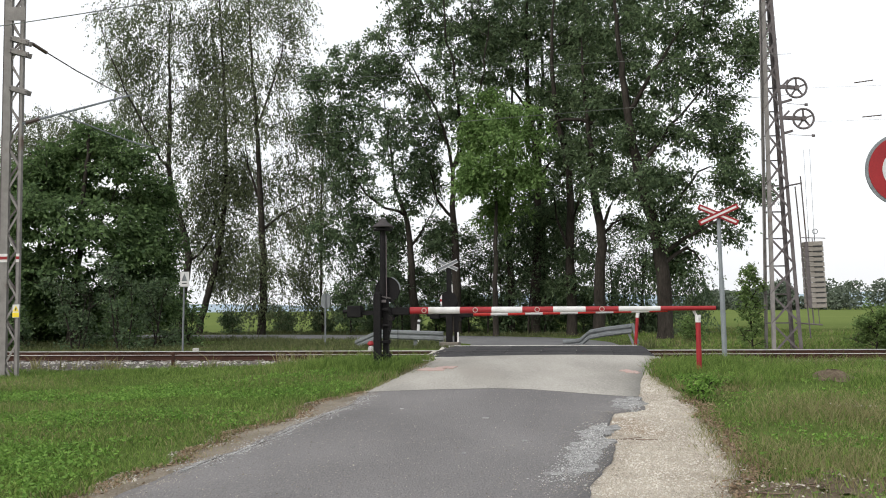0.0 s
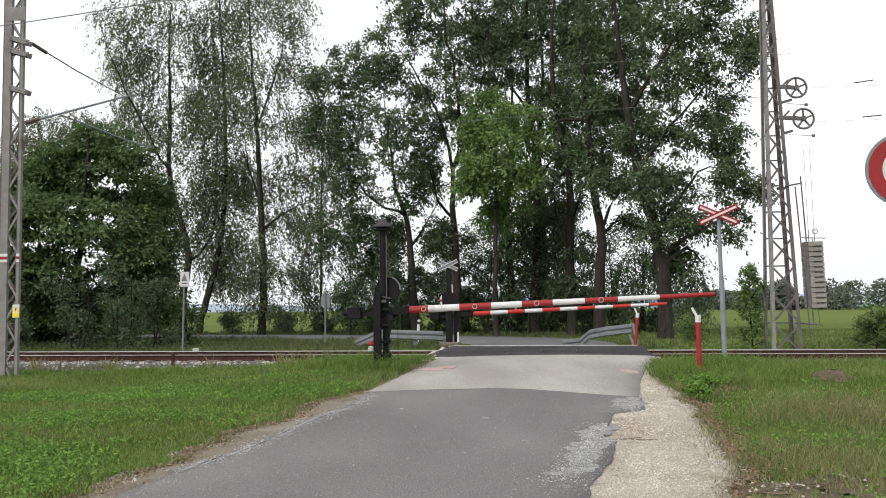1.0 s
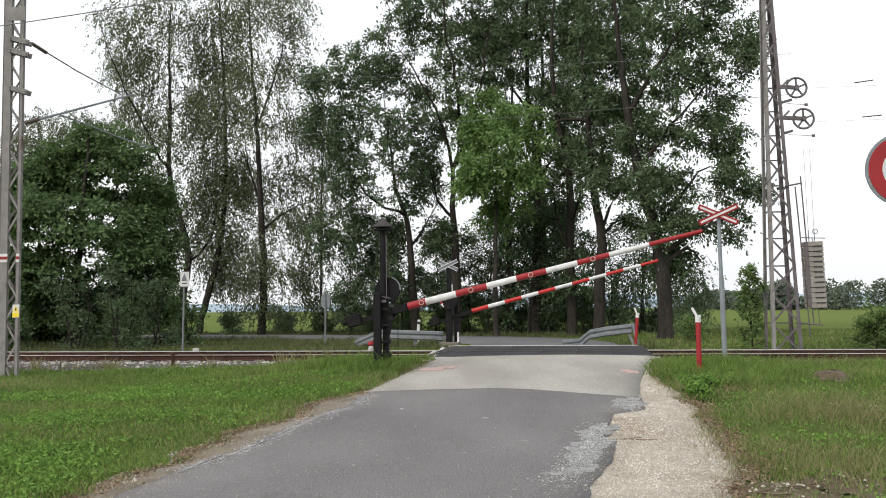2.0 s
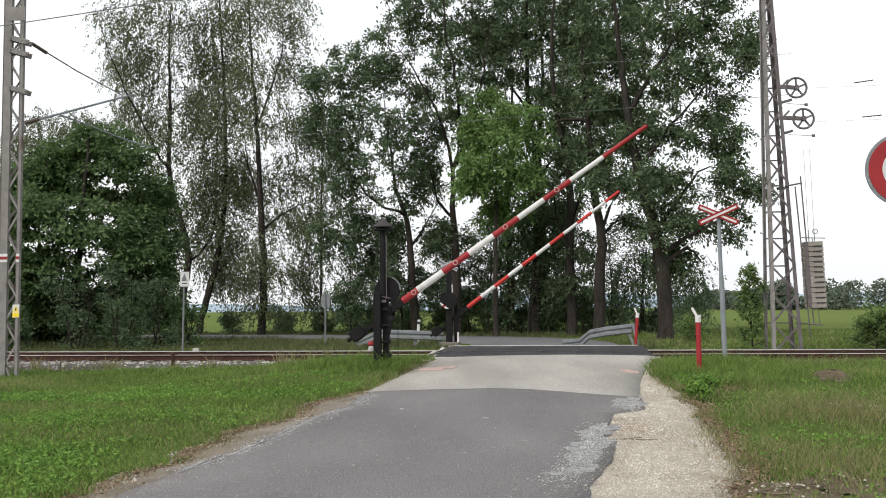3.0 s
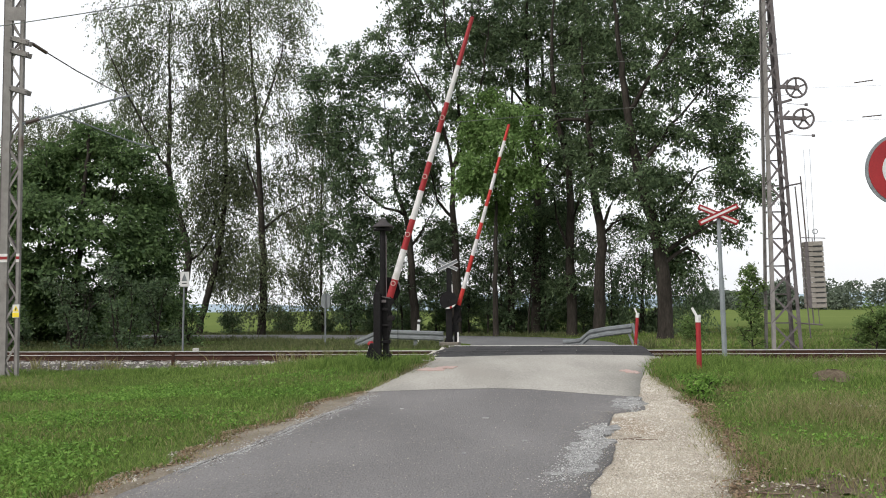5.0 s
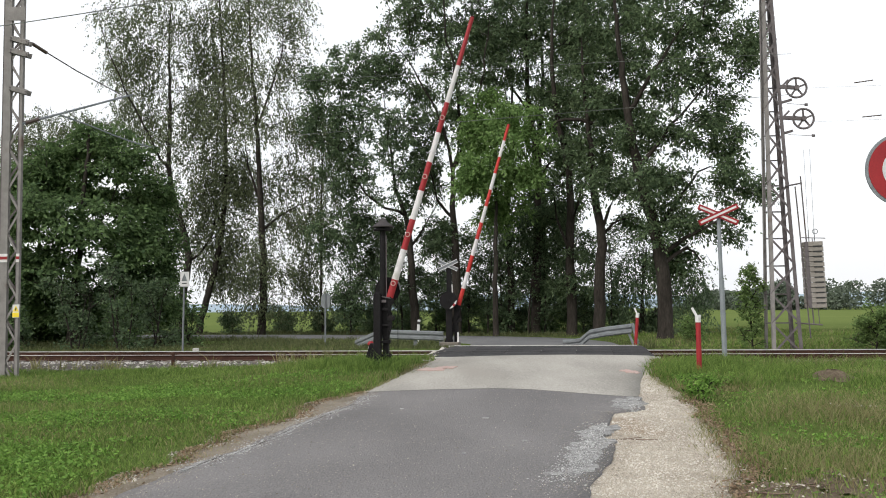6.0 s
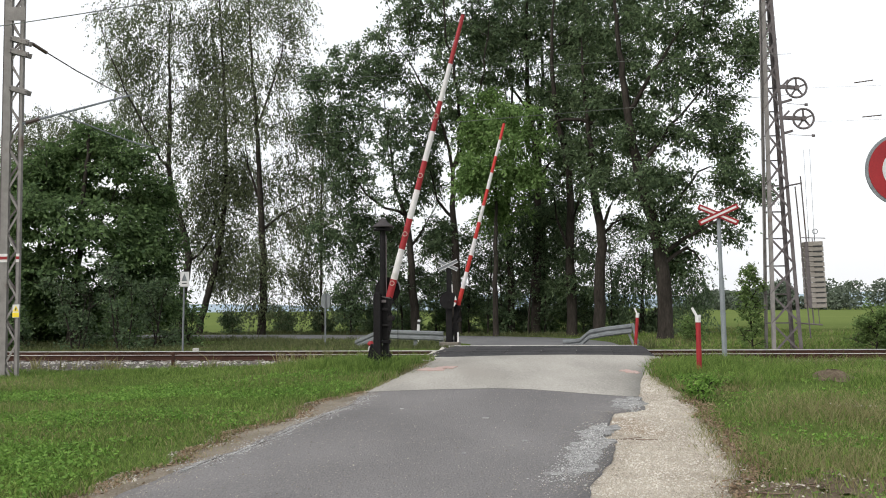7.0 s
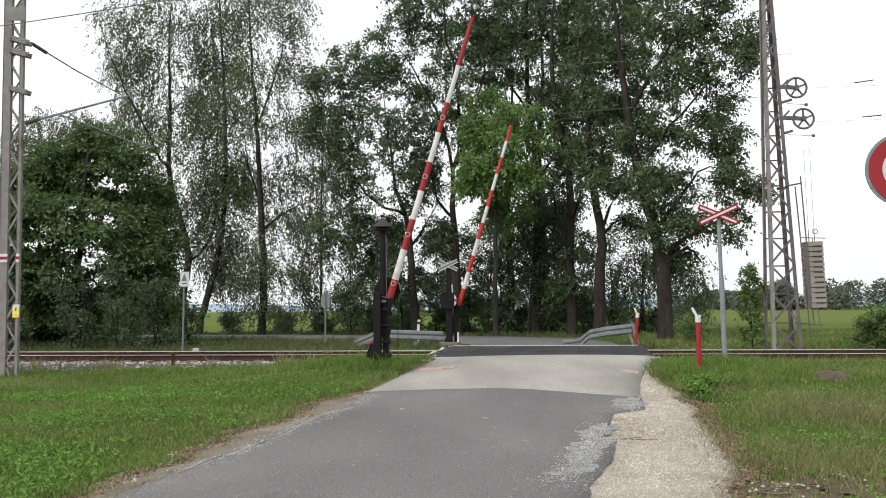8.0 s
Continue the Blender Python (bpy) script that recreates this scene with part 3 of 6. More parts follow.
def build_near_barrier():
    b = thing("crossing_barrier", pose(-1.18, 18.0, 0, 0, 0, BOOM_TURN), "black barrier drive post with bell hood and long red-white arm", "barrier", "crossing barriers")
    part("drive_post", boxes(((-0.16, -0.13, 0.66), (0.15, 0.13, 1.66)), ((-0.16, -0.13, 1.50), (0.10, 0.10, 0.04)), bevel=0.012), M_BLACK, b)
    bm = boxes(((-0.015, 0.04, 0.6), (0.11, 0.16, 1.55)), ((-0.08, 0.0, -0.06), (0.42, 0.42, 0.10)), bevel=0.012)
    part("drive_frame", bm, M_BLACK, b)
    part("mast_tube", rod(bmesh.new(), (-0.08, 0.05, 1.0), (-0.08, 0.05, 2.92), 0.066, 0.062, 14), M_BLACK, b)
    part("cable_pipe", rod(bmesh.new(), (0.0, 0.03, 1.2), (-0.007, 0.03, 2.70), 0.011), M_MASTDARK, b, "thin grey conduit")
    part("bell_hood", lathe(bmesh.new(), [(0.235, 2.865), (0.235, 2.885), (0.16, 2.93), (0.10, 2.98), (0.07, 3.03), (0.055, 3.05), (0.02, 3.06)], pose(-0.075, 0.05, 0), 24), M_HOOD, b, "wide conical sheet-metal bell hood", True)
    part("bell", lathe(bmesh.new(), [(0.20, 2.80), (0.20, 2.82), (0.15, 2.85), (0.05, 2.862)], pose(-0.075, 0.05, 0), 20), M_BLACK, b, "dark warning bell", True)
    part("link_rod", bar(bmesh.new(), (-0.14, -0.075, 1.44), (0.11, -0.075, 1.39), 0.022, 0.02), M_MASTDARK, b, "grey linkage rod")
    part("link_arm", bar(bmesh.new(), (0.09, -0.075, 1.42), (0.24, -0.075, 1.20), 0.022, 0.02), M_BLACK, b, "dark linkage rod")
    part("latch_box", boxes(((-0.05, -0.09, 1.33), (0.12, 0.04, 0.055)), bevel=0.005), M_MASTDARK, b, "grey latch box")
    bm = bmesh.new()
    for k in range(9):
        a0, a1 = radians(-2 + 8 * k), radians(6 + 8 * k)
        p = [(r * math.cos(a), 1.57 + r * math.sin(a)) for r, a in ((0.262, a0), (0.28, a0), (0.28, a1), (0.262, a1))]
        extrude(bm, p, 0.07, pose(0, 0.12, 0))
    part("disc_guard", bm, M_GALV, b, "pale curved guard over the disc")
    part("weight_cable", rods(((0.22, 0.1, -0.1), (0.22, 0.1, 1.45), 0.007)), M_BLACK, b)
    for z, w in ((0.22, 0.20), (0.50, 0.17), (0.84, 0.16), (1.16, 0.18)):
        part("clamp", boxes(((0.0, -0.02, z), (w, 0.20, 0.05)), ((w / 2 - 0.01, -0.09, z), (0.04, 0.05, 0.09)), bevel=0.008), M_BLACK, b, "black bolted clamp")
    for k in range(4):
        pts = [(0.05 + 0.012 * k, -0.10 - 0.01 * k, 1.30 - 0.05 * k), (0.11 + 0.01 * k, -0.11, 1.12 - 0.09 * k), (0.085, -0.10 - 0.01 * k, 0.92 - 0.10 * k), (0.04, -0.09, 0.70 - 0.12 * k)]
        part("control_cable", tube_curve(bmesh.new(), pts, 0.012, 6), M_BLACK, b, "sagging black control cable")
    boom = boom_part(b, 6.48, 0.15, (0.40, 0.785, 1.43, 2.08, 2.70, 3.32, 3.96, 4.61, 5.42, 6.48), (M_RED, M_WHITE), 0.076, 0.042, (0.1, 0, 0.983), (0.70, 1.75, 3.0, 4.28), -0.76)
    disc = disc_part(b, (0.0, 0.14, 1.57), 0.25, False)
    return boom, disc


def build_far_barrier():
    b = thing("crossing_barrier", pose(0.43, 28.0, -0.05, 0, 0, BOOM_TURN), "dark barrier drive post carrying a small grey warning cross", "barrier", "crossing barriers")
    part("base_plinth", boxes(((-0.22, -0.05, 0.04), (0.62, 0.6, 0.24)), ((-0.36, -0.32, 0.0), (0.3, 0.2, 0.22)), bevel=0.03), M_SLEEPER, b, "rough dark stone plinth")
    part("drive_post", boxes(((-0.24, -0.1, 0.78), (0.20, 0.13, 1.5)), bevel=0.012), M_BLACK, b)
    part("drive_frame", boxes(((-0.03, 0.05, 0.75), (0.13, 0.14, 1.4)), bevel=0.012), M_BLACK, b)
    part("mast_tube", boxes(((-0.25, 0.03, 2.05), (0.16, 0.10, 1.15)), bevel=0.01), M_BLACK, b)
    part("conduit", rods(((-0.13, -0.02, 1.45), (-0.15, -0.02, 2.0), 0.018)), M_WHITE, b, "short white conduit")
    part("marker_strip", boxes(((0.05, -0.15, 0.30), (0.06, 0.02, 0.34)), bevel=0.005), M_WHITE, b, "white marker strip")
    for a in (25, -25):
        bm = bmesh.new()
        box(bm, (-0.27, -0.06 + 0.024 * (a > 0), 2.62), (0.68, 0.02, 0.095), pose(0, 0, 0, 0, a, 0), bevel=0.006)
        arm = part("cross_arm", bm, M_GALV, b, "bare grey back of the warning cross")
        for side in (-1, 1):
            bm = bmesh.new()
            box(bm, (-0.27, -0.075 + 0.024 * (a > 0), 2.62), (0.70, 0.012, 0.018), pose(0, 0, 0, 0, a, 0) @ pose(0, 0, 0.05 * side))
            part("edge_rib", bm, M_SIGNGREY, arm, "pale folded edge")
    boom = boom_part(b, 6.49, 0.17, tuple(0.44 + 0.55 * i for i in range(12)), (M_ORANGE, M_WHITE), 0.072, 0.045, (0.1, 0, 0.868), (), -0.82)
    disc = disc_part(b, (-0.24, -0.26, 1.49), 0.27)
    return boom, disc


near_boom, near_disc = build_near_barrier()
far_boom, far_disc = build_far_barrier()


def rest_post(x, y, h, lean, label):
    t = thing("boom_rest", pose(x, y, float(ground_z(x, y)) - 0.15, 0, lean, BOOM_TURN), label, "barrier rest", "boom rests")
    part("post", rod(bmesh.new(), (0, 0, 0), (0, 0, h - 0.05), 0.052, 0.050, 14), M_RED, t)
    part("white_top", rod(bmesh.new(), (0, 0, h - 0.05), (0, 0, h + 0.09), 0.056, 0.054, 14), M_WHITE, t, "white-painted top with a bolt")
    bm = bmesh.new()
    bar(bm, (0, 0.06, h + 0.04), (-0.10, 0.06, h + 0.24), 0.05, 0.012)
    bar(bm, (0.02, -0.06, h + 0.04), (0.03, -0.06, h + 0.10), 0.05, 0.012)
    part("fork", bm, M_WHITE, t, "pale steel catching fork")
    return t


rest_post(5.0, 17.15, 1.17, 0, "red tubular boom rest with white top in grass")
rest_post(5.95, 27.2, 1.08, 5, "leaning red boom rest with white top by the guardrail")


# ---- signs ----
def ring_outline(r, n=40):
    return [(r * math.cos(2 * math.pi * i / n), r * math.sin(2 * math.pi * i / n)) for i in range(n)]


def build_warning_cross():
    x, y = 6.20, 19.4
    t = thing("warning_cross", pose(x, y, -0.25, 0, 0, -4), "red-edged white level crossing cross on a grey post", "road sign")
    part("post", rod(bmesh.new(), (0.03, 0, 0), (-0.02, 0, 3.55), 0.045, 0.042, 14), M_POST, t)
    part("post_sleeve", rod(bmesh.new(), (0.03, 0, 0), (0.008, 0, 2.0), 0.056, 0.056, 14), M_POST, t)
    for i, a in enumerate((24, -24)):
        m = pose(-0.04, -0.07 - 0.022 * i, 3.46, 0, a, 0)
        arm = part("cross_arm", box(bmesh.new(), (0, 0, 0), (0.94, 0.018, 0.125), bevel=0.005), M_RED, t, "red-bordered arm")
        arm.matrix_basis = m
        part("white_stripe", box(bmesh.new(), (0, -0.012, 0), (0.86, 0.004, 0.045)), M_WHITE, arm, "white centre stripe")


def build_no_entry():
    x, y = 4.31, 8.03
    t = thing("prohibition_sign", pose(x, y, float(ground_z(x, y)) - 0.1, 0, 0, -8), "round white sign with a broad red rim", "road sign")
    z = 2.94
    part("post", rod(bmesh.new(), (0, 0.06, 0), (0, 0.06, 3.2), 0.03), M_POST, t)
    part("sign_back", extrude(bmesh.new(), ring_outline(0.352), 0.02, pose(0, 0, z)), M_POST, t, "grey folded rim")
    part("red_rim", extrude(bmesh.new(), ring_outline(0.326), 0.006, pose(0, -0.014, z)), M_RED, t, "red reflective rim")
    part("white_field", extrude(bmesh.new(), ring_outline(0.205), 0.006, pose(0, -0.019, z)), M_SIGNGREY, t, "greyish white centre")
    part("plate", box(bmesh.new(), (0, 0.0, 2.18), (0.30, 0.015, 0.60), bevel=0.006), M_BLACK, t, "dark plate below the disc")


def build_whistle_board():
    t = thing("trackside_board", pose(-8.1, 27.1, -0.3, 0, 0, 4), "small white board with a triangle on a thin grey post", "railway sign")
    part("post", rod(bmesh.new(), (0, 0, 0), (0.03, 0, 2.7), 0.03), M_GALV, t)
    part("board", box(bmesh.new(), (0.05, -0.04, 2.46), (0.27, 0.015, 0.46), bevel=0.005), M_WHITE, t, "white rectangular plate")
    part("triangle", extrude(bmesh.new(), [(-0.09, -0.08), (0.09, -0.08), (0.0, 0.16)], 0.006, pose(0.04, -0.052, 2.48)), M_GALV, t, "grey triangle symbol")
    part("text_bar", box(bmesh.new(), (0.04, -0.052, 2.33), (0.14, 0.006, 0.03)), M_INK, t, "unreadable line of print")


def build_sign_back():
    t = thing("sign_back", pose(-4.15, 30.6, 0.0, 0, 0, 160), "grey back of a small road sign on a post", "road sign")
    part("post", rod(bmesh.new(), (0, 0, -0.3), (0, 0, 1.75), 0.03), M_GALV, t)
    part("panel", extrude(bmesh.new(), [(-0.18, 0.0), (-0.18, 0.32), (-0.1, 0.42), (0.1, 0.42), (0.18, 0.32), (0.18, 0.0), (0.1, -0.08), (-0.1, -0.08)], 0.02, pose(0, -0.03, 1.32)), M_GALV, t)


def build_marker_posts():
    t = thing("delineator", pose(-0.95, 31.0, -0.1, 0, 5, 0), "leaning white road delineator with a dark band", "delineator")
    part("post", boxes(((0, 0, 0.45), (0.10, 0.05, 0.9)), bevel=0.012), M_WHITE, t)
    part("band", boxes(((0, -0.001, 0.78), (0.104, 0.054, 0.10)), bevel=0.004), M_INK, t, "black band")
    t = thing("low_marker", pose(-2.2, 26.3, -0.12, 0, 0, 0), "low red-and-white marker at the trackside", "marker")
    part("foot", lathe(bmesh.new(), [(0.07, 0), (0.085, 0.10), (0.08, 0.16), (0.05, 0.2)], n=14), M_WHITE, t, "white lower half", True)
    part("cap", lathe(bmesh.new(), [(0.07, 0.2), (0.10, 0.23), (0.10, 0.28), (0.05, 0.34)], n=14), M_RED, t, "red cap", True)
    t = thing("boundary_stone", pose(-7.55, 26.6, -0.25, 0, 0, 12), "pale square boundary stone", "stone")
    part("block", boxes(((0, 0, 0.14), (0.18, 0.16, 0.30)), bevel=0.02), M_EDGE, t)


def build_trackside_bits():
    t = thing("track_stub", pose(-6.95, 22.45, -0.32, 0, 0, -7), "short dark steel post beside the rail", "trackside post")
    part("stub", boxes(((0, 0, 0.2), (0.07, 0.07, 0.42)), bevel=0.01), M_RUST, t)
    part("head", boxes(((0, 0, 0.40), (0.13, 0.10, 0.07)), bevel=0.012), M_RUST, t)
    for x, q, a in ((-5.6, 0.1, 20), (-5.2, 0.2, 55), (-4.35, 0.15, 10), (-4.0, -0.1, 70)):
        t = thing("pale_stone", TRACK @ pose(x - 0.6, q, -0.12, 0, 0, a), "flat pale stone lying between the rails", "stone", "stones between the rails")
        part("slab", boxes(((0, 0, 0), (0.30, 0.16, 0.10)), bevel=0.025), M_EDGE, t)


build_trackside_bits()
build_warning_cross()
build_no_entry()
build_whistle_board()
build_sign_back()
build_marker_posts()


def build_guardrail(pts, label):
    """W-beam on posts along a line of points (x, y, z of the beam's middle)."""
    g = thing("guardrail", Matrix(), label, "guardrail", "guardrails")
    prof = [(0.0, 0.155), (0.05, 0.12), (0.05, 0.05), (0.0, 0.0), (0.05, -0.05), (0.05, -0.12), (0.0, -0.155)]
    bm, last = bmesh.new(), None
    for i, p in enumerate(pts):
        a, b = Vector(pts[max(0, i - 1)]), Vector(pts[min(len(pts) - 1, i + 1)])
        d = (b - a).normalized()
        out = Vector((d.y, -d.x, 0)).normalized()
        row = [bm.verts.new(Vector(p) + out * u + Vector((0, 0, v))) for u, v in prof] + [bm.verts.new(Vector(p) + out * (u - 0.006) + Vector((0, 0, v))) for u, v in reversed(prof)]
        if last:
            for j in range(len(row)):
                k = (j + 1) % len(row)
                bm.faces.new((last[j], last[k], row[k], row[j]))
        else:
            bm.faces.new(row)
        last = row
    bm.faces.new(reversed(last))
    part("beam", bm, M_GALV, g, "corrugated galvanised beam")
    return g


def guard_post(g, x, y, top, lean=0.0):
    part("post", boxes(((x, y, top / 2 - 0.15), (0.11, 0.07, top + 0.3)), bevel=0.008), M_GALV, g)


g = build_guardrail([(-3.0, 29.6, -0.02), (-2.35, 29.4, 0.26), (-2.1, 29.3, 0.34), (-1.2, 29.0, 0.32), (-0.35, 28.8, 0.29), (0.0, 28.7, 0.27)], "galvanised guardrail with a ramped end beside the road")
guard_post(g, -0.10, 28.8, 0.42)
guard_post(g, -0.95, 29.05, 0.45)
guard_post(g, -2.0, 29.35, 0.46)
g = build_guardrail([(3.95, 28.9, -0.04), (4.45, 28.6, 0.02), (4.75, 28.4, 0.30), (5.2, 28.0, 0.40), (5.95, 27.6, 0.50)], "short galvanised guardrail with a bent-down end")
part("end_post", bar(bmesh.new(), (5.97, 27.6, 0.66), (6.13, 27.5, -0.1), 0.09, 0.06), M_GALV, g)
part("end_post", bar(bmesh.new(), (5.85, 27.7, 0.40), (6.02, 27.6, -0.1), 0.07, 0.05), M_GALV, g)


# ---- catenary masts ----
def build_left_mast():
    x, y = -10.25, 20.6
    m = thing("catenary_mast", pose(x, y, -0.6, 0, -0.3, 0), "grey riveted two-channel lattice catenary mast", "mast")
    H = 11.0
    for px, w in ((-0.17, 0.17), (0.17, 0.06)):
        h = w / 2
        outline = [(-h, 0), (h, 0), (h, -0.11), (h - 0.012, -0.11), (h - 0.012, -0.012), (-h + 0.012, -0.012), (-h + 0.012, -0.11), (-h, -0.11)]
        part("channel", extrude(bmesh.new(), outline, H, pose(px, 0, H / 2, 90, 0, 0)), M_MAST, m, "upright steel channel")
        ob = part("painted_band", boxes(((px, -0.008, 3.06), (w + 0.02, 0.006, 0.20))), M_WHITE, m, "white band")
        part("band_stripe", boxes(((px, -0.013, 3.06), (w + 0.02, 0.006, 0.07))), M_RED, ob, "red stripe")
    z, k = 0.0, 0
    one = {}
    while z < H - 0.5:
        up = k % 2
        if up not in one:
            bm = bmesh.new()
            bar(bm, (-0.12, 0.03, 0) if up else (0.17, 0.03, 0), (0.17, 0.03, 0.52) if up else (-0.12, 0.03, 0.52), 0.05, 0.01)
            ob = part("lacing_bar", bm, M_MAST, m)
            one[up] = ob.data
        else:
            ob = new("lacing_bar", one[up])
            ob.parent = m
        ob.location = (0, 0, z)
        z, k = z + 0.52, k + 1
    # the rear frame, seen aslant past the front channel; its shade is in the darker colour
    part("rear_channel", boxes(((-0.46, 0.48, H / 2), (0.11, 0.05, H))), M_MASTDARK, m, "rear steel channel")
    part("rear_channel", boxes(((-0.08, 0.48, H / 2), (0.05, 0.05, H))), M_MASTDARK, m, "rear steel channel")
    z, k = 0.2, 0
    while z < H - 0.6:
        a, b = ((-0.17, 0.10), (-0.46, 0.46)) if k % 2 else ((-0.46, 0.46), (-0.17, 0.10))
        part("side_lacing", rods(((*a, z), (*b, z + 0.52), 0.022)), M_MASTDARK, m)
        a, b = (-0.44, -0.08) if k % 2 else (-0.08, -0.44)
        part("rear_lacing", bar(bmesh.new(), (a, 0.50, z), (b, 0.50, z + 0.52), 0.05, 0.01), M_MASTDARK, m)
        z, k = z + 0.52, k + 1
    part("gusset_plate", boxes(((0.02, -0.005, 8.98), (0.44, 0.012, 0.34)), bevel=0.004), M_MAST, m, "riveted plate at the head")
    for z in (8.32, 8.02, 7.10):
        for bx in (-0.08, 0.30):
            for bz in (-0.03, 0.03):
                part("bolt", rods(((bx, -0.046, z + 0.045 - (bx + 0.12) * 0.28 + bz), (bx, -0.066, z + 0.045 - (bx + 0.12) * 0.28 + bz), 0.016)), M_MASTDARK, m, "dark bolt head")
        bm = bmesh.new()
        bar(bm, (-0.12, -0.03, z + 0.07), (0.34, -0.03, z - 0.06), 0.12, 0.03)
        bar(bm, (-0.12, 0.14, z + 0.07), (0.34, 0.14, z - 0.06), 0.12, 0.03)
        part("clamp_bracket", bm, M_MAST, m, "bolted clamp bracket")
    sg = part("warning_plate", boxes(((0.165, -0.03, 1.17 + 0.63), (0.16, 0.012, 0.31)), bevel=0.004), M_WHITE, m, "yellow and white high-voltage warning plate")
    part("yellow_field", boxes(((0.165, -0.038, 1.71), (0.155, 0.006, 0.11))), M_YELLOW, sg, "yellow lower field")
    part("triangle", extrude(bmesh.new(), [(-0.07, -0.06), (0.07, -0.06), (0, 0.08)], 0.006, pose(0.165, -0.038, 1.85)), M_YELLOW, sg, "yellow warning triangle")
    part("flash", extrude(bmesh.new(), [(-0.015, -0.03), (0.01, -0.03), (0.02, 0.04), (-0.005, 0.04)], 0.006, pose(0.165, -0.043, 1.84)), M_INK, sg, "black flash symbol")


build_left_mast()


def build_right_mast():
    x, y = 9.83, 25.3
    m = thing("tension_mast", pose(x, y, -0.3, 0, 0, -5), "tapered grey lattice mast with tensioning wheels", "mast")
    H, wb, wt = 11.0, 0.84, 0.28
    lean = -0.015

    def corner(i, z):
        w = (wb + (wt - wb) * z / H) / 2
        cx = lean * z
        return Vector((cx + (-w if i in (0, 3) else w), -w if i in (0, 1) else w, z))
    for i in range(4):
        sx, sy = (1 if i in (0, 3) else -1), (1 if i in (0, 1) else -1)
        bm = bmesh.new()
        for w, t, ox, oy in ((0.10, 0.012, 0.045, 0.0), (0.012, 0.10, 0.0, 0.045)):
            lo, hi = corner(i, 0), corner(i, H)
            v = [bm.verts.new(p + Vector((sx * ox + dx * w / 2, sy * oy + dy * t / 2, 0))) for p in (lo, hi) for dx, dy in ((-1, -1), (1, -1), (1, 1), (-1, 1))]
            for f in ((0, 1, 2, 3), (7, 6, 5, 4), (0, 4, 5, 1), (1, 5, 6, 2), (2, 6, 7, 3), (3, 7, 4, 0)):
                bm.faces.new([v[j] for j in f])
        bmesh.ops.recalc_face_normals(bm, faces=bm.faces)
        # right-hand legs are coloured darker to stand for their shaded sides
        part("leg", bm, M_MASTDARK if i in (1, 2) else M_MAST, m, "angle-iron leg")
    z = 0.1
    k = 0
    while z < H - 0.3:
        h = 0.62 + 0.25 * (1 - z / H)
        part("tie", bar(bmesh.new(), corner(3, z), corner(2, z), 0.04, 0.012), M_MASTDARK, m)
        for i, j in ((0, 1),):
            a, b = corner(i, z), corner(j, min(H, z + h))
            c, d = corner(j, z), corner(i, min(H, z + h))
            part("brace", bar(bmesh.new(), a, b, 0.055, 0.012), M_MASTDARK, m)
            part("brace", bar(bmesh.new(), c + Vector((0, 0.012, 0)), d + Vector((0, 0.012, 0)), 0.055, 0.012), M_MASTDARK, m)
        z += h
    for wx, wz in ((0.55, 7.82), (0.72, 6.90)):
        wheel = part("tension_wheel", ring(bmesh.new(), (wx, -0.25, wz), 0.29, 0.032, n=28), M_MASTDARK, m, "spoked cable tensioning wheel")
        bm = bmesh.new()
        for k in range(5):
            a = radians(72 * k + 20)
            bar(bm, (wx, -0.25, wz), (wx + 0.28 * math.cos(a), -0.25, wz + 0.28 * math.sin(a)), 0.05, 0.03)
        rod(bm, (wx, -0.32, wz), (wx, -0.18, wz), 0.075, n=12)
        part("spokes", bm, M_MASTDARK, wheel)
        for p, q, w in (((wx - 0.02, -0.25, wz), (0.05, -0.2, wz + 0.06), 0.11), ((0.12, -0.2, wz + 0.03), (0.34, -0.2, wz + 0.25), 0.05), ((0.12, -0.2, wz - 0.42), (0.42, -0.2, wz - 0.34), 0.07)):
            part("wheel_bracket", bar(bmesh.new(), p, q, w, 0.06), M_MASTDARK, m)
        bm = rods(((lean * wz + 0.40, -0.2, wz - 0.45), (wx + 0.25, -0.22, wz - 0.5), 0.008))
        box(bm, (wx + 0.27, -0.22, wz - 0.5), (0.10, 0.05, 0.08), bevel=0.02)
        part("stop_lever", bm, M_MASTDARK, m, "stop lever with a small weight")
    st = thing("counterweight_stack", pose(10.68, 25.0, 1.10, 0, -1.6, -5), "hanging stack of cast concrete tensioning weights", "counterweight")
    one = None
    for i in range(13):
        if one is None:
            bm = bmesh.new()
            box(bm, (0, 0, 0), (0.50, 0.42, 0.135), bevel=0.014)
            ob = one = part("weight_block", bm, M_WEIGHT, st)
        else:
            ob = new("weight_block", one.data)
            ob.parent = st
        ob.location = (0.004 * ((i * 7) % 3 - 1), 0, 0.07 + i * 0.147)
    # solid black bars stand in for the shade inside the slots
    for i in range(12):
        ob = part("slot", boxes(((0.08, -0.20, 0.145 + i * 0.147), (0.24, 0.06, 0.036))), M_INK, st, "black bar painting the shade of the slot between blocks")
    part("side_plate", boxes(((-0.22, -0.225, 0.96), (0.10, 0.012, 1.88))), M_MASTDARK, st, "steel side plate")
    bm = bmesh.new()
    for dx in (-0.07, 0.09):
        rod(bm, (dx, 0, 1.9), (dx, 0, 2.25), 0.012)
    ring(bm, (0.12, 0, 2.2), 0.07, 0.01, n=14)
    part("hanger", bm, M_GALV, st)
    part("hanger_wire", rods(((-0.07, 0, 2.25), (-0.05, 0, 4.6), 0.005), ((0.09, 0, 2.25), (0.12, 0, 4.6), 0.005)), M_GALV, st)
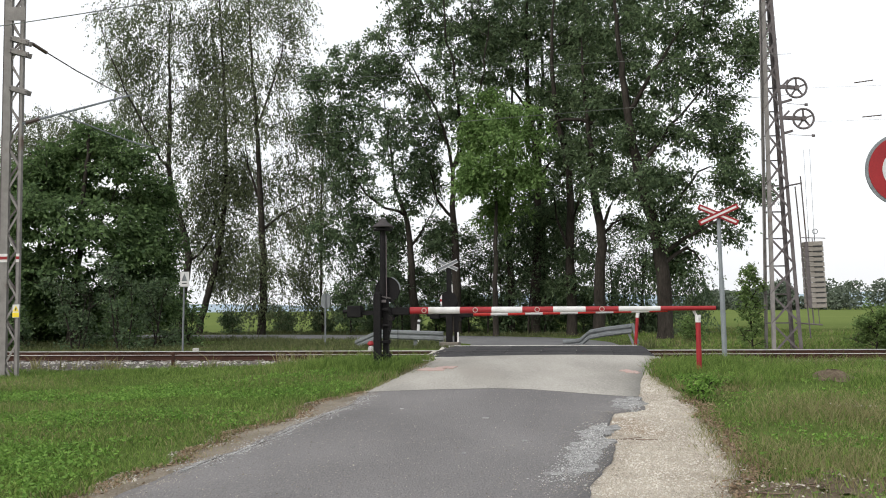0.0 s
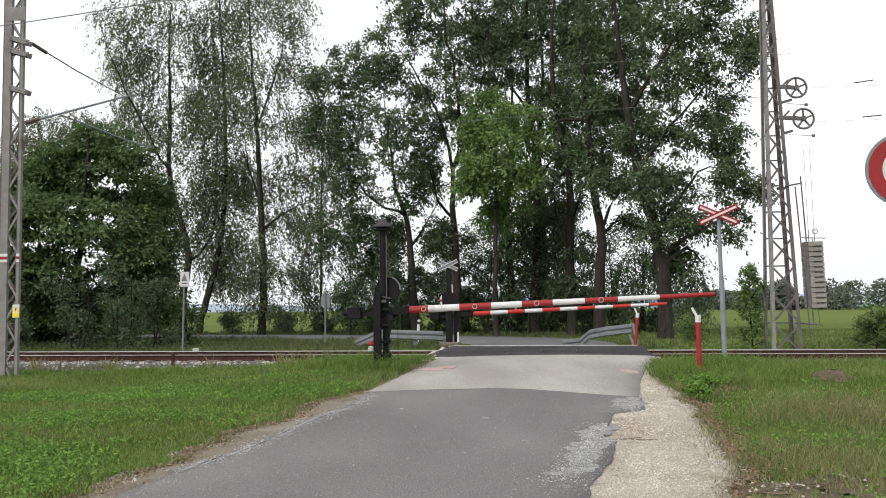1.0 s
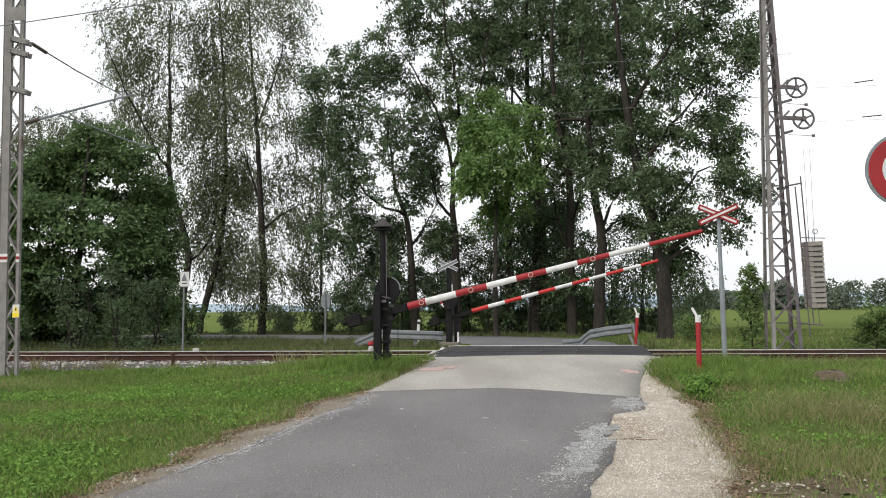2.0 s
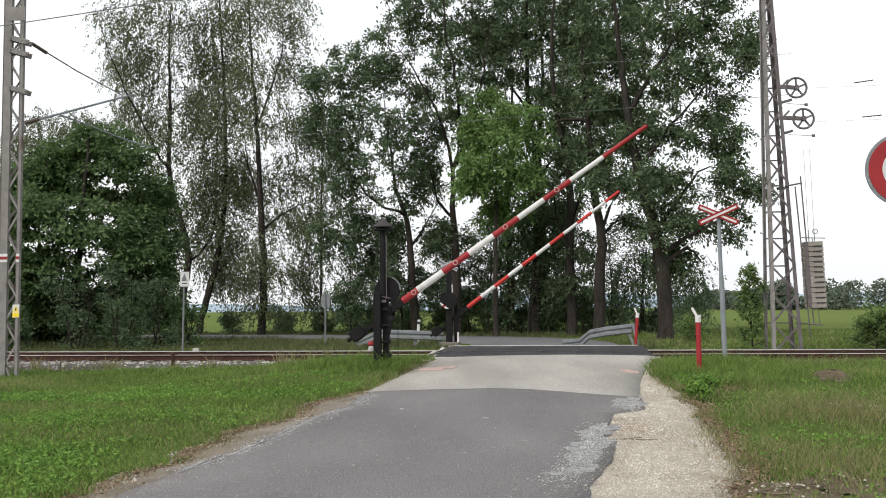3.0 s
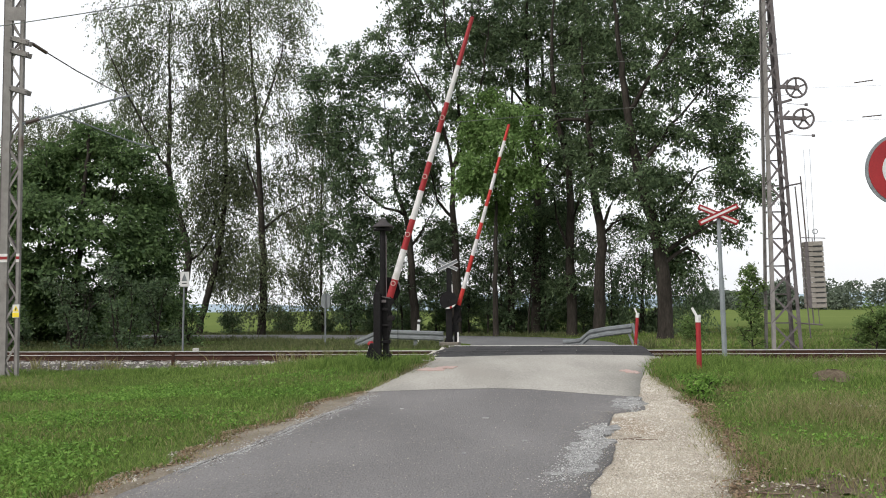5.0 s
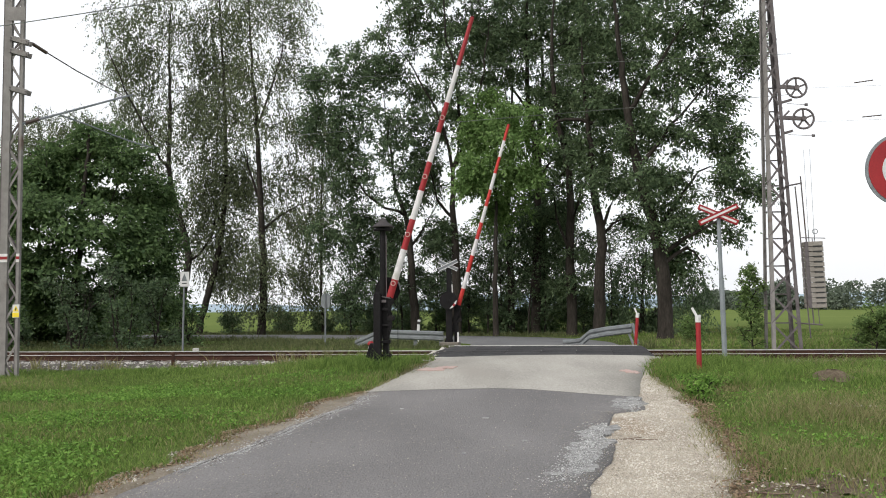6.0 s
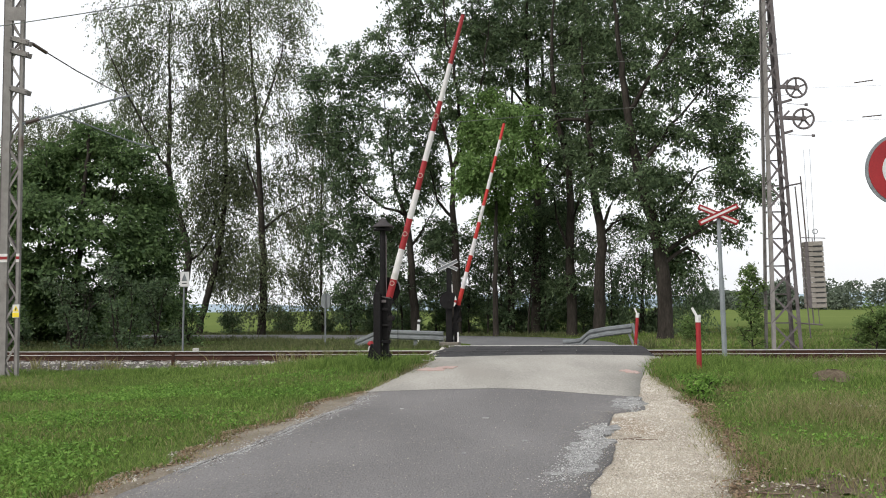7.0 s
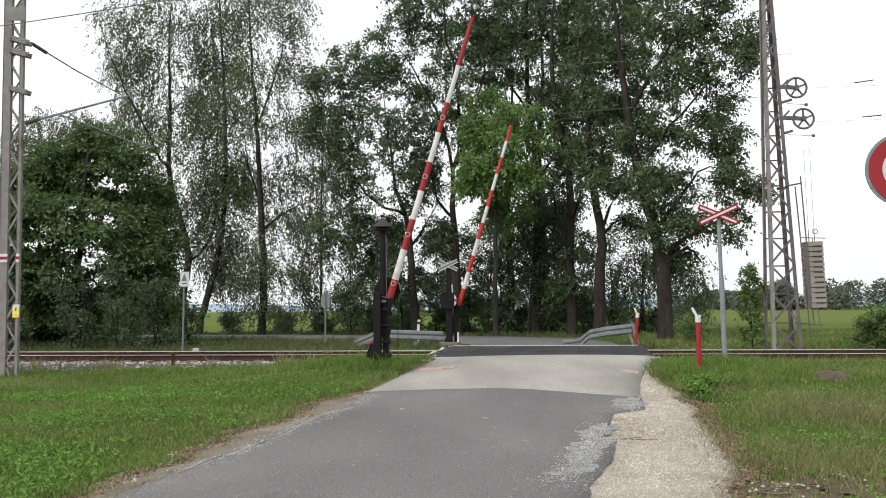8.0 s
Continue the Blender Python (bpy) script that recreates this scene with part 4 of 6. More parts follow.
    for p, q in (((0.66, -0.35, 0.55), (0.38, -0.35, 4.9)), ((0.76, -0.35, 0.95), (0.54, -0.35, 5.2))):
        part("guide_rod", rods((p, q, 0.020)), M_MASTDARK, m, "guide rod for the weights")
    for p, q, r in (((0.10, -0.32, 4.92), (0.58, -0.35, 5.0), 0.022), ((0.25, -0.35, 0.98), (1.0, -0.35, 0.92), 0.022), ((0.5, -0.35, 3.42), (1.1, -0.55, 3.38), 0.012)):
        part("guide_bracket", rods((p, q, r)), M_MASTDARK, m)
    part("guide_rod", rods(((0.92, -0.35, 0.92), (0.80, -0.35, 3.4), 0.012)), M_MASTDARK, m, "thin guide rod")


build_right_mast()


def wire(name, a, b, sag, r, label, n=16):
    a, b = Vector(a), Vector(b)
    pts = [a.lerp(b, i / n) - Vector((0, 0, sag * 4 * (i / n) * (1 - i / n))) for i in range(n + 1)]
    return tagged(part(name, tube_curve(bmesh.new(), pts, r, 6), M_WIRE), label, "wire", "overhead wires")


def insulator(name, a, b, label):
    a, b = Vector(a), Vector(b)
    bm = bmesh.new()
    rod(bm, a, b, 0.015, n=8)
    n = 6
    for i in range(n):
        p = a.lerp(b, (i + 0.5) / n)
        rod(bm, p, p + (b - a).normalized() * 0.05, 0.019, 0.016, 10)
    return tagged(part(name, bm, M_INSULATOR), label, "insulator")


def build_overhead():
    c = thing("cantilever", pose(-9.75, 20.7, 0), "tubular steel cantilever carrying the contact wire", "cantilever")
    part("stay_cable", tube_curve(bmesh.new(), [(-0.40, -0.08, 7.80), (-0.15, 0.2, 7.66), (0.45, 1.1, 7.30), (1.15, 2.3, 6.98)], 0.016), M_MASTDARK, c, "top stay")
    part("stay_insulator", rods(((-0.22, 0.1, 7.70), (0.0, 0.4, 7.56), 0.045)), M_INSULATOR, c, "brown insulator")
    part("main_tube", rods(((-0.36, -0.08, 5.68), (1.45, 2.3, 6.98), 0.026)), M_POST, c, "long pale steel tube")
    part("tube_insulator", rods(((-0.30, 0.0, 5.72), (-0.10, 0.25, 5.87), 0.05)), M_INSULATOR, c, "brown insulator")
    part("registration_arm", tube_curve(bmesh.new(), [(0.20, 0.65, 6.08), (0.6, 1.3, 5.98), (1.1, 2.2, 5.82), (1.4, 2.9, 5.76), (1.6, 3.4, 5.76)], 0.022), M_POST, c, "curved registration tube")
    wire("contact_wire", (-8.15, 24.1, 5.76), (10.2, 24.9, 7.3), 0.0, 0.007, "thin overhead contact wire")
    wire("messenger_wire", (-8.4, 23.0, 6.98), (10.2, 24.9, 8.5), -0.1, 0.007, "thin overhead messenger wire")
    wire("feeder_wire", (-14.0, 20.6, 7.62), (14.0, 19.4, 11.9), 0.25, 0.012, "dark feeder wire high above the track")
    wire("tension_wire", (10.4, 25.0, 7.5), (24.0, 23.0, 7.75), 0.1, 0.003, "thin steel tension wire to the mast")
    wire("tension_wire", (10.5, 25.0, 6.5), (24.0, 23.0, 6.8), 0.1, 0.003, "thin steel tension wire to the mast")
    insulator("rod_insulator", (11.9, 24.7, 7.57), (12.4, 24.6, 7.62), "dark rod insulator in the tension wire")
    insulator("rod_insulator", (12.1, 24.7, 6.57), (12.6, 24.6, 6.6), "dark rod insulator in the tension wire")


build_overhead()


# ---- trees and plants ----
class Wood:
    """Collects tapered limbs as rings of vertices."""

    def __init__(self):
        self.v, self.f, self.n = [], [], 0

    def limb(self, pts, r0, r1, k=6):
        pts = np.asarray(pts, dtype=float)
        m = len(pts)
        d = np.gradient(pts, axis=0)
        d /= np.linalg.norm(d, axis=1)[:, None] + 1e-9
        ref = np.where(np.abs(d[:, 2:3]) > 0.9, np.array([[1.0, 0, 0]]), np.array([[0, 0, 1.0]]))
        u = np.cross(d, ref)
        u /= np.linalg.norm(u, axis=1)[:, None] + 1e-9
        w = np.cross(d, u)
        r = np.linspace(r0, r1, m)[:, None, None]
        a = np.linspace(0, 2 * np.pi, k, endpoint=False)
        self.v.append((pts[:, None] + r * (np.cos(a)[None, :, None] * u[:, None] + np.sin(a)[None, :, None] * w[:, None])).reshape(-1, 3))
        i = np.arange(m - 1)[:, None] * k
        j = np.arange(k)[None]
        j2 = (j + 1) % k
        self.f.append((np.stack([i + j, i + j2, i + k + j2, i + k + j], -1) + self.n).reshape(-1, 4))
        self.n += m * k

    def build(self, name, mat, parent):
        return arrays(name, np.concatenate(self.v), np.concatenate(self.f), mat, parent, smooth=True)


def leaves(name, centres, size, mat, parent, rng, tilt=0.8, slim=0.55, label="", hang=0.0):
    """One small rhombus a leaf, facing up more or less; hang: the share by which it points down."""
    n = len(centres)
    up = np.array((0, 0, 1.0)) + rng.normal(size=(n, 3)) * tilt
    up /= np.linalg.norm(up, axis=1)[:, None] + 1e-9
    a = np.cross(up, rng.normal(size=(n, 3)))
    a[:, 2] -= hang * np.linalg.norm(a, axis=1)
    a /= np.linalg.norm(a, axis=1)[:, None] + 1e-9
    b = np.cross(a, up)
    b /= np.linalg.norm(b, axis=1)[:, None] + 1e-9
    s = (size * rng.uniform(0.65, 1.3, n))[:, None]
    v = np.stack([centres - a * s * 0.5, centres + b * s * slim * 0.5, centres + a * s * 0.5, centres - b * s * slim * 0.5], 1)
    f = np.arange(n * 4).reshape(-1, 4)
    return arrays(name, v.reshape(-1, 3), f, mat, parent, label)


def curve(p, d, length, rng, n=6, bend=(0, 0, 0), wob=0.12):
    """A wandering limb from p along d."""
    pts, d, p = [np.array(p, dtype=float)], np.array(d, dtype=float), np.array(p, dtype=float)
    step = length / (n - 1)
    for _ in range(n - 1):
        d = d + np.array(bend) / (n - 1) + rng.normal(size=3) * wob
        d = d / np.linalg.norm(d)
        p = p + d * step
        pts.append(p)
    return np.array(pts)


def tree(x, y, height, trunk, base, reach, seed, mat, label, limbs=30, twigs=5, per=60, leaf=0.15, spread=0.5, lean=(0, 0), bark=None,
         rise=(0.1, 0.7), top_taper=0.55, skirt=0.75, stems=1, fork=0.0, low=0, flat=0.55, category="tree", name="tree", slim=0.55, bare=0.12):
    """Trunk or trunks, forked leaders, wandering limbs, twigs, and leaf sprays of clear outline at their ends."""
    rng = np.random.default_rng(seed)
    z0 = float(ground_z(x, y)) - 0.15
    t = thing(name, pose(x, y, z0), label, category, "trees along the road" if name == "tree" else "undergrowth" if name in ("shrub", "young_tree") else "")
    wood, spots = Wood(), []
    lines = []
    for stem in range(stems):
        a0 = rng.random() * 6.28
        d0 = (lean[0] + (0.22 * math.cos(a0) if stems > 1 else 0), lean[1] + (0.22 * math.sin(a0) if stems > 1 else 0), 1.0)
        full = height * (0.97 if stem == 0 else 0.8)
        top = full * (fork or 1.0)
        line = curve((0.12 * stem, 0.1 * stem, 0), d0, top, rng, 12, (-lean[0] * 0.6, -lean[1] * 0.6, 0.3), 0.03)
        wood.limb(np.vstack([line[0] - (0, 0, 0.1), line]), trunk * 1.25, trunk * (0.7 if fork else 0.06), 9)
        lines.append((line, 0.0, top / height, 0.25 if fork else 1.0))
        if fork:
            k = 3
            for i in range(k):
                a = a0 + i * 6.28 / k + rng.normal() * 0.3
                w = rng.uniform(0.18, 0.42)
                ld = curve(line[-1 - (i % 2)], (w * math.cos(a), w * math.sin(a), 1.0), (full - top) * rng.uniform(0.8, 1.05), rng, 11, (0, 0, 0.2), 0.09)
                wood.limb(ld, trunk * 0.55, trunk * 0.08, 7)
                lines.append((ld, top / height, 1.0, 1.0 / k))
    for line, f0, f1, share in lines:
        n = len(line)
        lo = max(base, f0)
        if f1 <= lo + 0.02:
            continue
        count = max(2, round(limbs * share / stems * (1.0 if not fork or f0 > 0 else (f1 - lo) / 0.25)))
        for i in range(count):
            h = lo + (f1 - lo) * (i + rng.random()) / count
            q = (h - f0) / (f1 - f0) * (n - 1)
            k = min(n - 2, int(q))
            p = line[k] + (line[k + 1] - line[k]) * (q - k)
            u = (h - base) / (1 - base + 1e-6)
            width = reach * (skirt + (1 - skirt) * min(1, u * 3)) * (1 - (1 - top_taper) * u ** 2) * rng.uniform(0.6, 1.2)
            az = i * 2.39996 + rng.normal() * 0.5
            el = rng.uniform(*rise) + 0.3 * u
            d = (math.cos(az) * math.cos(el), math.sin(az) * math.cos(el), math.sin(el))
            limb = curve(p, d, width, rng, 7, (0, 0, 0.2), 0.16)
            wood.limb(limb, max(0.014, trunk * 0.34 * (1 - 0.75 * h)), 0.008, 5)
            for j in range(twigs):
                q = rng.uniform(0.3, 1.0)
                k2 = min(5, int(q * 6))
                p2 = limb[k2] + (limb[k2 + 1] - limb[k2]) * (q * 6 - k2)
                d2 = np.array(d) * 0.6 + rng.normal(size=3) * 0.7 + (0, 0, 0.1)
                tw = curve(p2, d2 / np.linalg.norm(d2), width * rng.uniform(0.2, 0.42), rng, 4, (0, 0, -0.2), 0.18)
                wood.limb(tw, 0.012, 0.005, 3)
                spots += [tw[3], (tw[1] + tw[2]) / 2]
            spots.append(limb[-1])
    for i in range(int(low)):
        a = rng.random() * 6.28
        spots.append(np.array((math.cos(a) * reach * 0.7 * rng.random() ** 0.5, math.sin(a) * reach * 0.7 * rng.random() ** 0.5, rng.uniform(0.1, max(0.4, height * max(base, 0.15))))))
    wood.build("trunk", bark or M_BARK, t)
    clouds = []
    if spots:
        spots = np.array(spots)
        spots = spots[rng.random(len(spots)) > bare]
        size = spread * rng.uniform(0.55, 1.3, len(spots))
        counts = np.maximum(3, (per * (size / spread) ** 2).astype(int))
        idx = np.repeat(np.arange(len(spots)), counts)
        v = rng.normal(size=(len(idx), 3))
        v /= np.linalg.norm(v, axis=1)[:, None]
        v *= (rng.random(len(idx)) ** 0.45)[:, None]
        tip = rng.normal(size=(len(spots), 2)) * 0.35
        v[:, 2] = v[:, 2] * flat + (v[:, 0] * tip[idx, 0] + v[:, 1] * tip[idx, 1]) - 0.3 * (v[:, 0] ** 2 + v[:, 1] ** 2)
        clouds.append(spots[idx] + v * size[idx][:, None])
    c = np.concatenate(clouds)
    c[:, 2] = np.maximum(c[:, 2], 0.12)
    leaves("crown", c, leaf, mat, t, rng, 0.8, slim, hang=0.25)
    return t


def bent(points, rng, step=0.5, wob=0.03, depth=0.0):
    """A smooth limb through a few (x, z) stations, wandering a little and leaning by depth in y along its length."""
    p = np.array([(x, 0.0, z) for x, z in points], dtype=float)
    out = []
    for i in range(len(p) - 1):
        a, b, c, d = (p[max(0, min(len(p) - 1, i + j))] for j in (-1, 0, 1, 2))
        n = max(2, round(np.linalg.norm(c - b) / step))
        for k in range(n):
            t = k / n
            out.append(0.5 * (2 * b + (c - a) * t + (2 * a - 5 * b + 4 * c - d) * t * t + (3 * b - a - 3 * c + d) * t ** 3))
    out = np.array(out + [p[-1]])
    u = np.linspace(0, 1, len(out))
    out[:, 1] += depth * u
    out[1:-1] += rng.normal(size=(len(out) - 2, 3)) * wob
    return out


def leaf_blades(name, c, along, face, size, slim, mat, parent, rng):
    """One pointed leaf at each place: along is its length's direction, face its upper side."""
    along = along / (np.linalg.norm(along, axis=1)[:, None] + 1e-9)
    side = np.cross(along, face)
    side /= np.linalg.norm(side, axis=1)[:, None] + 1e-9
    s = (size * rng.uniform(0.6, 1.35, len(c)))[:, None]
    v = np.stack([c, c + along * s * 0.45 + side * s * slim * 0.5, c + along * s, c + along * s * 0.45 - side * s * slim * 0.5], 1)
    return arrays(name, v.reshape(-1, 3), np.arange(len(c) * 4).reshape(-1, 4), mat, parent)


# twigs a spray, their length, their droop, leaf length, leaf width share, tilt of the leaves, spread of the twigs
SPRAYS = {"ash": (9, 0.60, 0.55, 0.150, 0.56, 0.55, 0.75), "birch": (7, 1.15, 0.25, 0.115, 0.62, 1.0, 0.30), "tier": (11, 0.66, 0.45, 0.165, 0.62, 0.35, 0.60)}


def grown(x, y, trunk, lines, lobes, seed, mat, label, style, sprays=0, per=98, bark=None):
    """A tree from its trunk and main limbs (stations in x and z from the foot) and the masses of its crown (x, z, half width,
    half height). Boughs grow from the nearest wood to sprays strewn through the masses; each spray is a fan of leafy twigs."""
    rng = np.random.default_rng(seed)
    z0 = float(ground_z(x, y)) - 0.15
    t = thing("tree", pose(x, y, z0), label, "tree", "trees along the road")
    wood, nodes = Wood(), []
    sprays = sprays or {"ash": 32, "birch": 24, "tier": 56}[style]
    for i, pts in enumerate(lines):
        length = math.hypot(pts[-1][0] - pts[0][0], pts[-1][1] - pts[0][1])
        line = bent(pts, rng, 0.5, 0.02 if i == 0 else 0.04, 0.0 if i == 0 else rng.uniform(-0.45, 0.45) * length)
        if i == 0:
            foot = np.array([line[0] - (0, 0, 0.2), line[0] + (0, 0, 0.05), line[0] + (0, 0, 0.35)])
            wood.limb(foot, trunk * 1.5, trunk * 1.08, 10)
            wood.limb(line, trunk * 1.12, trunk * (0.42 if line[-1][2] < 9 else 0.12), 10)
        else:
            wood.limb(line, trunk * 0.36, trunk * 0.07, 7)
        nodes += list(line[2:] if i == 0 else line)
    spots = []
    for cx, cz, rx, rz in lobes:
        k = max(4, round(sprays * (rx * rz / 1.5) ** 0.6))
        v = rng.normal(size=(k, 3))
        v *= (1.18 * rng.random(k) ** 0.5 / np.linalg.norm(v, axis=1))[:, None]
        spots.append(v * (rx, rx * 1.1, rz) + (cx, rng.uniform(-1.4, 1.4), cz))
    spots = np.concatenate(spots)
    spots[:, 2] = np.maximum(spots[:, 2], 0.35)
    nodes = np.array(nodes)
    first = np.linalg.norm(spots[:, None] - nodes[None], axis=2).min(1)
    for p in spots[np.argsort(first)]:
        away = p - nodes
        dist = np.linalg.norm(away, axis=1)
        flat = np.hypot(away[:, 0], away[:, 1])
        a = nodes[np.argmin(dist + 1.1 * np.maximum(0, 0.25 * flat - away[:, 2]))]
        d = p - a
        n = max(4, min(6, int(np.linalg.norm(d) / 0.35)))
        u = np.linspace(0, 1, n)[:, None]
        mid = a + d * 0.5 + np.array((0, 0, (0.22 if style == "birch" else 0.10) * np.linalg.norm(d)))
        bough = (1 - u) ** 2 * a + 2 * u * (1 - u) * mid + u ** 2 * p
        bough[1:-1] += rng.normal(size=(n - 2, 3)) * 0.05
        r = 0.010 + 0.012 * min(3.0, np.linalg.norm(d))
        wood.limb(bough, r, 0.007, 4)
        nodes = np.concatenate([nodes, bough[1:]])
    m, length, droop, leaf, slim, tilt, fan = SPRAYS[style]
    k = max(3, per // m)
    axis = np.interp(spots[:, 2], *zip(*sorted((b, a) for a, b in lines[0])))
    out = np.stack([spots[:, 0] - axis, spots[:, 1], 0.3 + 0 * axis], -1)
    out /= np.linalg.norm(out, axis=1)[:, None] + 1e-9
    s = np.repeat(spots, m, 0)
    o = np.repeat(out, m, 0)
    if style == "birch":
        s = s + rng.normal(size=s.shape) * (0.34, 0.34, 0.22)
        d = np.array((0, 0, -0.8)) + rng.normal(size=s.shape) * fan + o * 0.35
    elif style == "tier":
        d = o * 0.55 + rng.normal(size=s.shape) * (fan, fan, 0.12)
    else:
        d = o * 0.5 + rng.normal(size=s.shape) * (fan, fan, fan * 0.6)
    d /= np.linalg.norm(d, axis=1)[:, None] + 1e-9
    span = length * rng.uniform(0.5, 1.3, len(s))
    down = np.array((0, 0, -1.0))
    for i in range(0, len(s), 2 if style == "birch" else 4):
        u = np.array(((0.0,), (0.6,), (1.0,)))
        wood.limb(s[i] + d[i] * span[i] * u + down * droop * span[i] * u * u, 0.005, 0.002, 3)
    u = rng.uniform(0.12, 1.0, (len(s), k, 1))
    c = s[:, None] + d[:, None] * span[:, None, None] * u + down * droop * span[:, None, None] * u * u
    go = d[:, None] + down * 2 * droop * u
    sideways = rng.normal(size=c.shape)
    along = (go * (0.55 if style != "birch" else 0.7) + sideways * (0.6 if style != "birch" else 0.4) + down * (0.25 if style != "birch" else 0.5)).reshape(-1, 3)
    c = (c + sideways * 0.04).reshape(-1, 3)
    face = np.array((0, 0, 1.0)) + rng.normal(size=c.shape) * tilt + 0.5 * np.repeat(o, k, 0)
    c[:, 2] = np.maximum(c[:, 2], 0.25)
    wood.build("trunk", bark or M_BARK, t)
    leaf_blades("crown", c, along, face, leaf, slim, mat, t, rng)
    return t


def build_trees():
    dark, mid = "dark green alder with a tall trunk behind the crossing", "tall ash with an open dark green crown"
    grown(-1.29, 42, 0.22, [[(0.0, 0.0), (-0.2, 2.5), (-0.3, 4.4), (-0.5, 5.9), (-1.0, 7.2)], [(-0.3, 4.4), (0.3, 5.3), (0.9, 6.3)], [(-0.5, 5.9), (-2.0, 6.6), (-3.2, 8.0)], [(-1.0, 7.2), (-1.3, 9.4), (-1.5, 11.6)]],
          [(-3.7, 12.2, 1.3, 1.4), (-2.4, 13.3, 1.5, 1.3), (-3.7, 9.7, 1.4, 1.3), (-2.1, 10.8, 1.7, 1.5), (-3.2, 7.4, 1.3, 1.3), (-1.3, 8.3, 1.5, 1.5), (-3.7, 4.7, 1.3, 1.4), (-2.0, 4.4, 1.4, 1.3), (0.1, 9.4, 1.1, 1.5), (-3.2, 2.2, 1.4, 1.3), (-0.9, 2.8, 1.1, 1.1), (0.1, 7.1, 0.9, 1.1), (-4.9, 12.8, 0.6, 0.7), (-4.6, 10.8, 0.7, 0.8), (-1.1, 5.2, 0.9, 0.9), (-2.7, 5.8, 0.9, 0.9), (0.9, 4.7, 0.8, 1.0), (0.6, 2.7, 0.9, 0.9)],
          121, M_LEAF_DARK, "dark green alder with a forked leaning trunk", "ash")
    grown(0.61, 41.5, 0.25, [[(0.0, 0.0), (-0.0, 3.5), (-0.1, 5.7), (-0.1, 7.9)], [(-0.1, 7.9), (-0.4, 9.5), (-0.9, 10.9), (-1.9, 12.6), (-2.7, 13.7)], [(-0.1, 7.9), (0.3, 9.8), (-0.1, 12.6), (-0.5, 15.1), (-0.3, 17.9)], [(-0.1, 7.9), (0.5, 9.5), (1.3, 12.0), (1.6, 14.8)], [(-0.1, 5.7), (-0.8, 6.5), (-1.2, 7.9)]],
          [(-2.3, 15.3, 1.4, 1.2), (-0.9, 16.1, 1.4, 1.4), (-3.1, 13.4, 1.2, 1.0), (-0.2, 13.4, 1.2, 1.2), (1.0, 14.8, 1.4, 1.4), (1.6, 12.7, 1.1, 1.1), (-0.7, 10.5, 1.2, 0.9), (-1.1, 8.2, 1.0, 1.1), (0.4, 17.9, 1.9, 1.4), (-2.0, 17.4, 1.4, 1.1), (-0.4, 4.9, 1.0, 0.8), (0.7, 9.5, 0.7, 1.1), (0.4, 11.5, 1.0, 1.0), (-1.6, 12.0, 0.8, 0.7)],
          123, M_LEAF, "tall ash with three upright leaders and open crown", "ash")
    grown(4.51, 42.8, 0.23, [[(0.0, 0.0), (0.1, 3.8), (0.2, 8.1), (-0.2, 12.3), (-0.2, 16.7), (-0.2, 19.6)], [(0.2, 7.5), (1.2, 9.2), (1.6, 10.9)], [(-0.0, 10.9), (-1.1, 12.9), (-1.4, 14.9)]],
          [(-1.1, 15.8, 1.4, 1.4), (0.3, 14.6, 1.6, 1.4), (-1.4, 13.8, 1.1, 1.0), (1.7, 16.1, 1.4, 1.4), (0.7, 12.3, 1.3, 1.0), (-0.5, 18.1, 1.7, 1.4), (1.3, 9.3, 0.9, 1.1), (0.4, 5.0, 1.3, 1.4), (-1.1, 3.4, 1.3, 1.4), (-0.2, 20.2, 1.7, 1.4), (0.6, 7.2, 0.9, 1.1), (1.7, 13.5, 1.1, 1.1)],
          124, M_LEAF, mid, "ash")
    grown(5.90, 40.2, 0.23, [[(0.0, 0.0), (0.0, 4.2), (-0.0, 7.6), (-0.5, 10.3), (-0.7, 13.0), (-0.5, 17.1)], [(-0.0, 5.2), (0.7, 7.1), (1.0, 8.7)], [(-0.0, 3.9), (-0.6, 5.5), (-0.8, 6.6)]],
          [(0.7, 12.7, 1.2, 1.2), (-0.1, 11.1, 1.1, 1.0), (1.2, 14.7, 1.3, 1.2), (0.5, 16.9, 1.3, 1.1), (0.6, 8.9, 0.9, 1.0), (-0.3, 5.8, 1.1, 1.0), (0.0, 2.9, 1.0, 1.1), (1.4, 18.7, 1.6, 1.3), (-0.2, 7.6, 0.7, 1.1), (0.9, 10.8, 1.0, 1.0)],
          126, M_LEAF, mid, "ash")
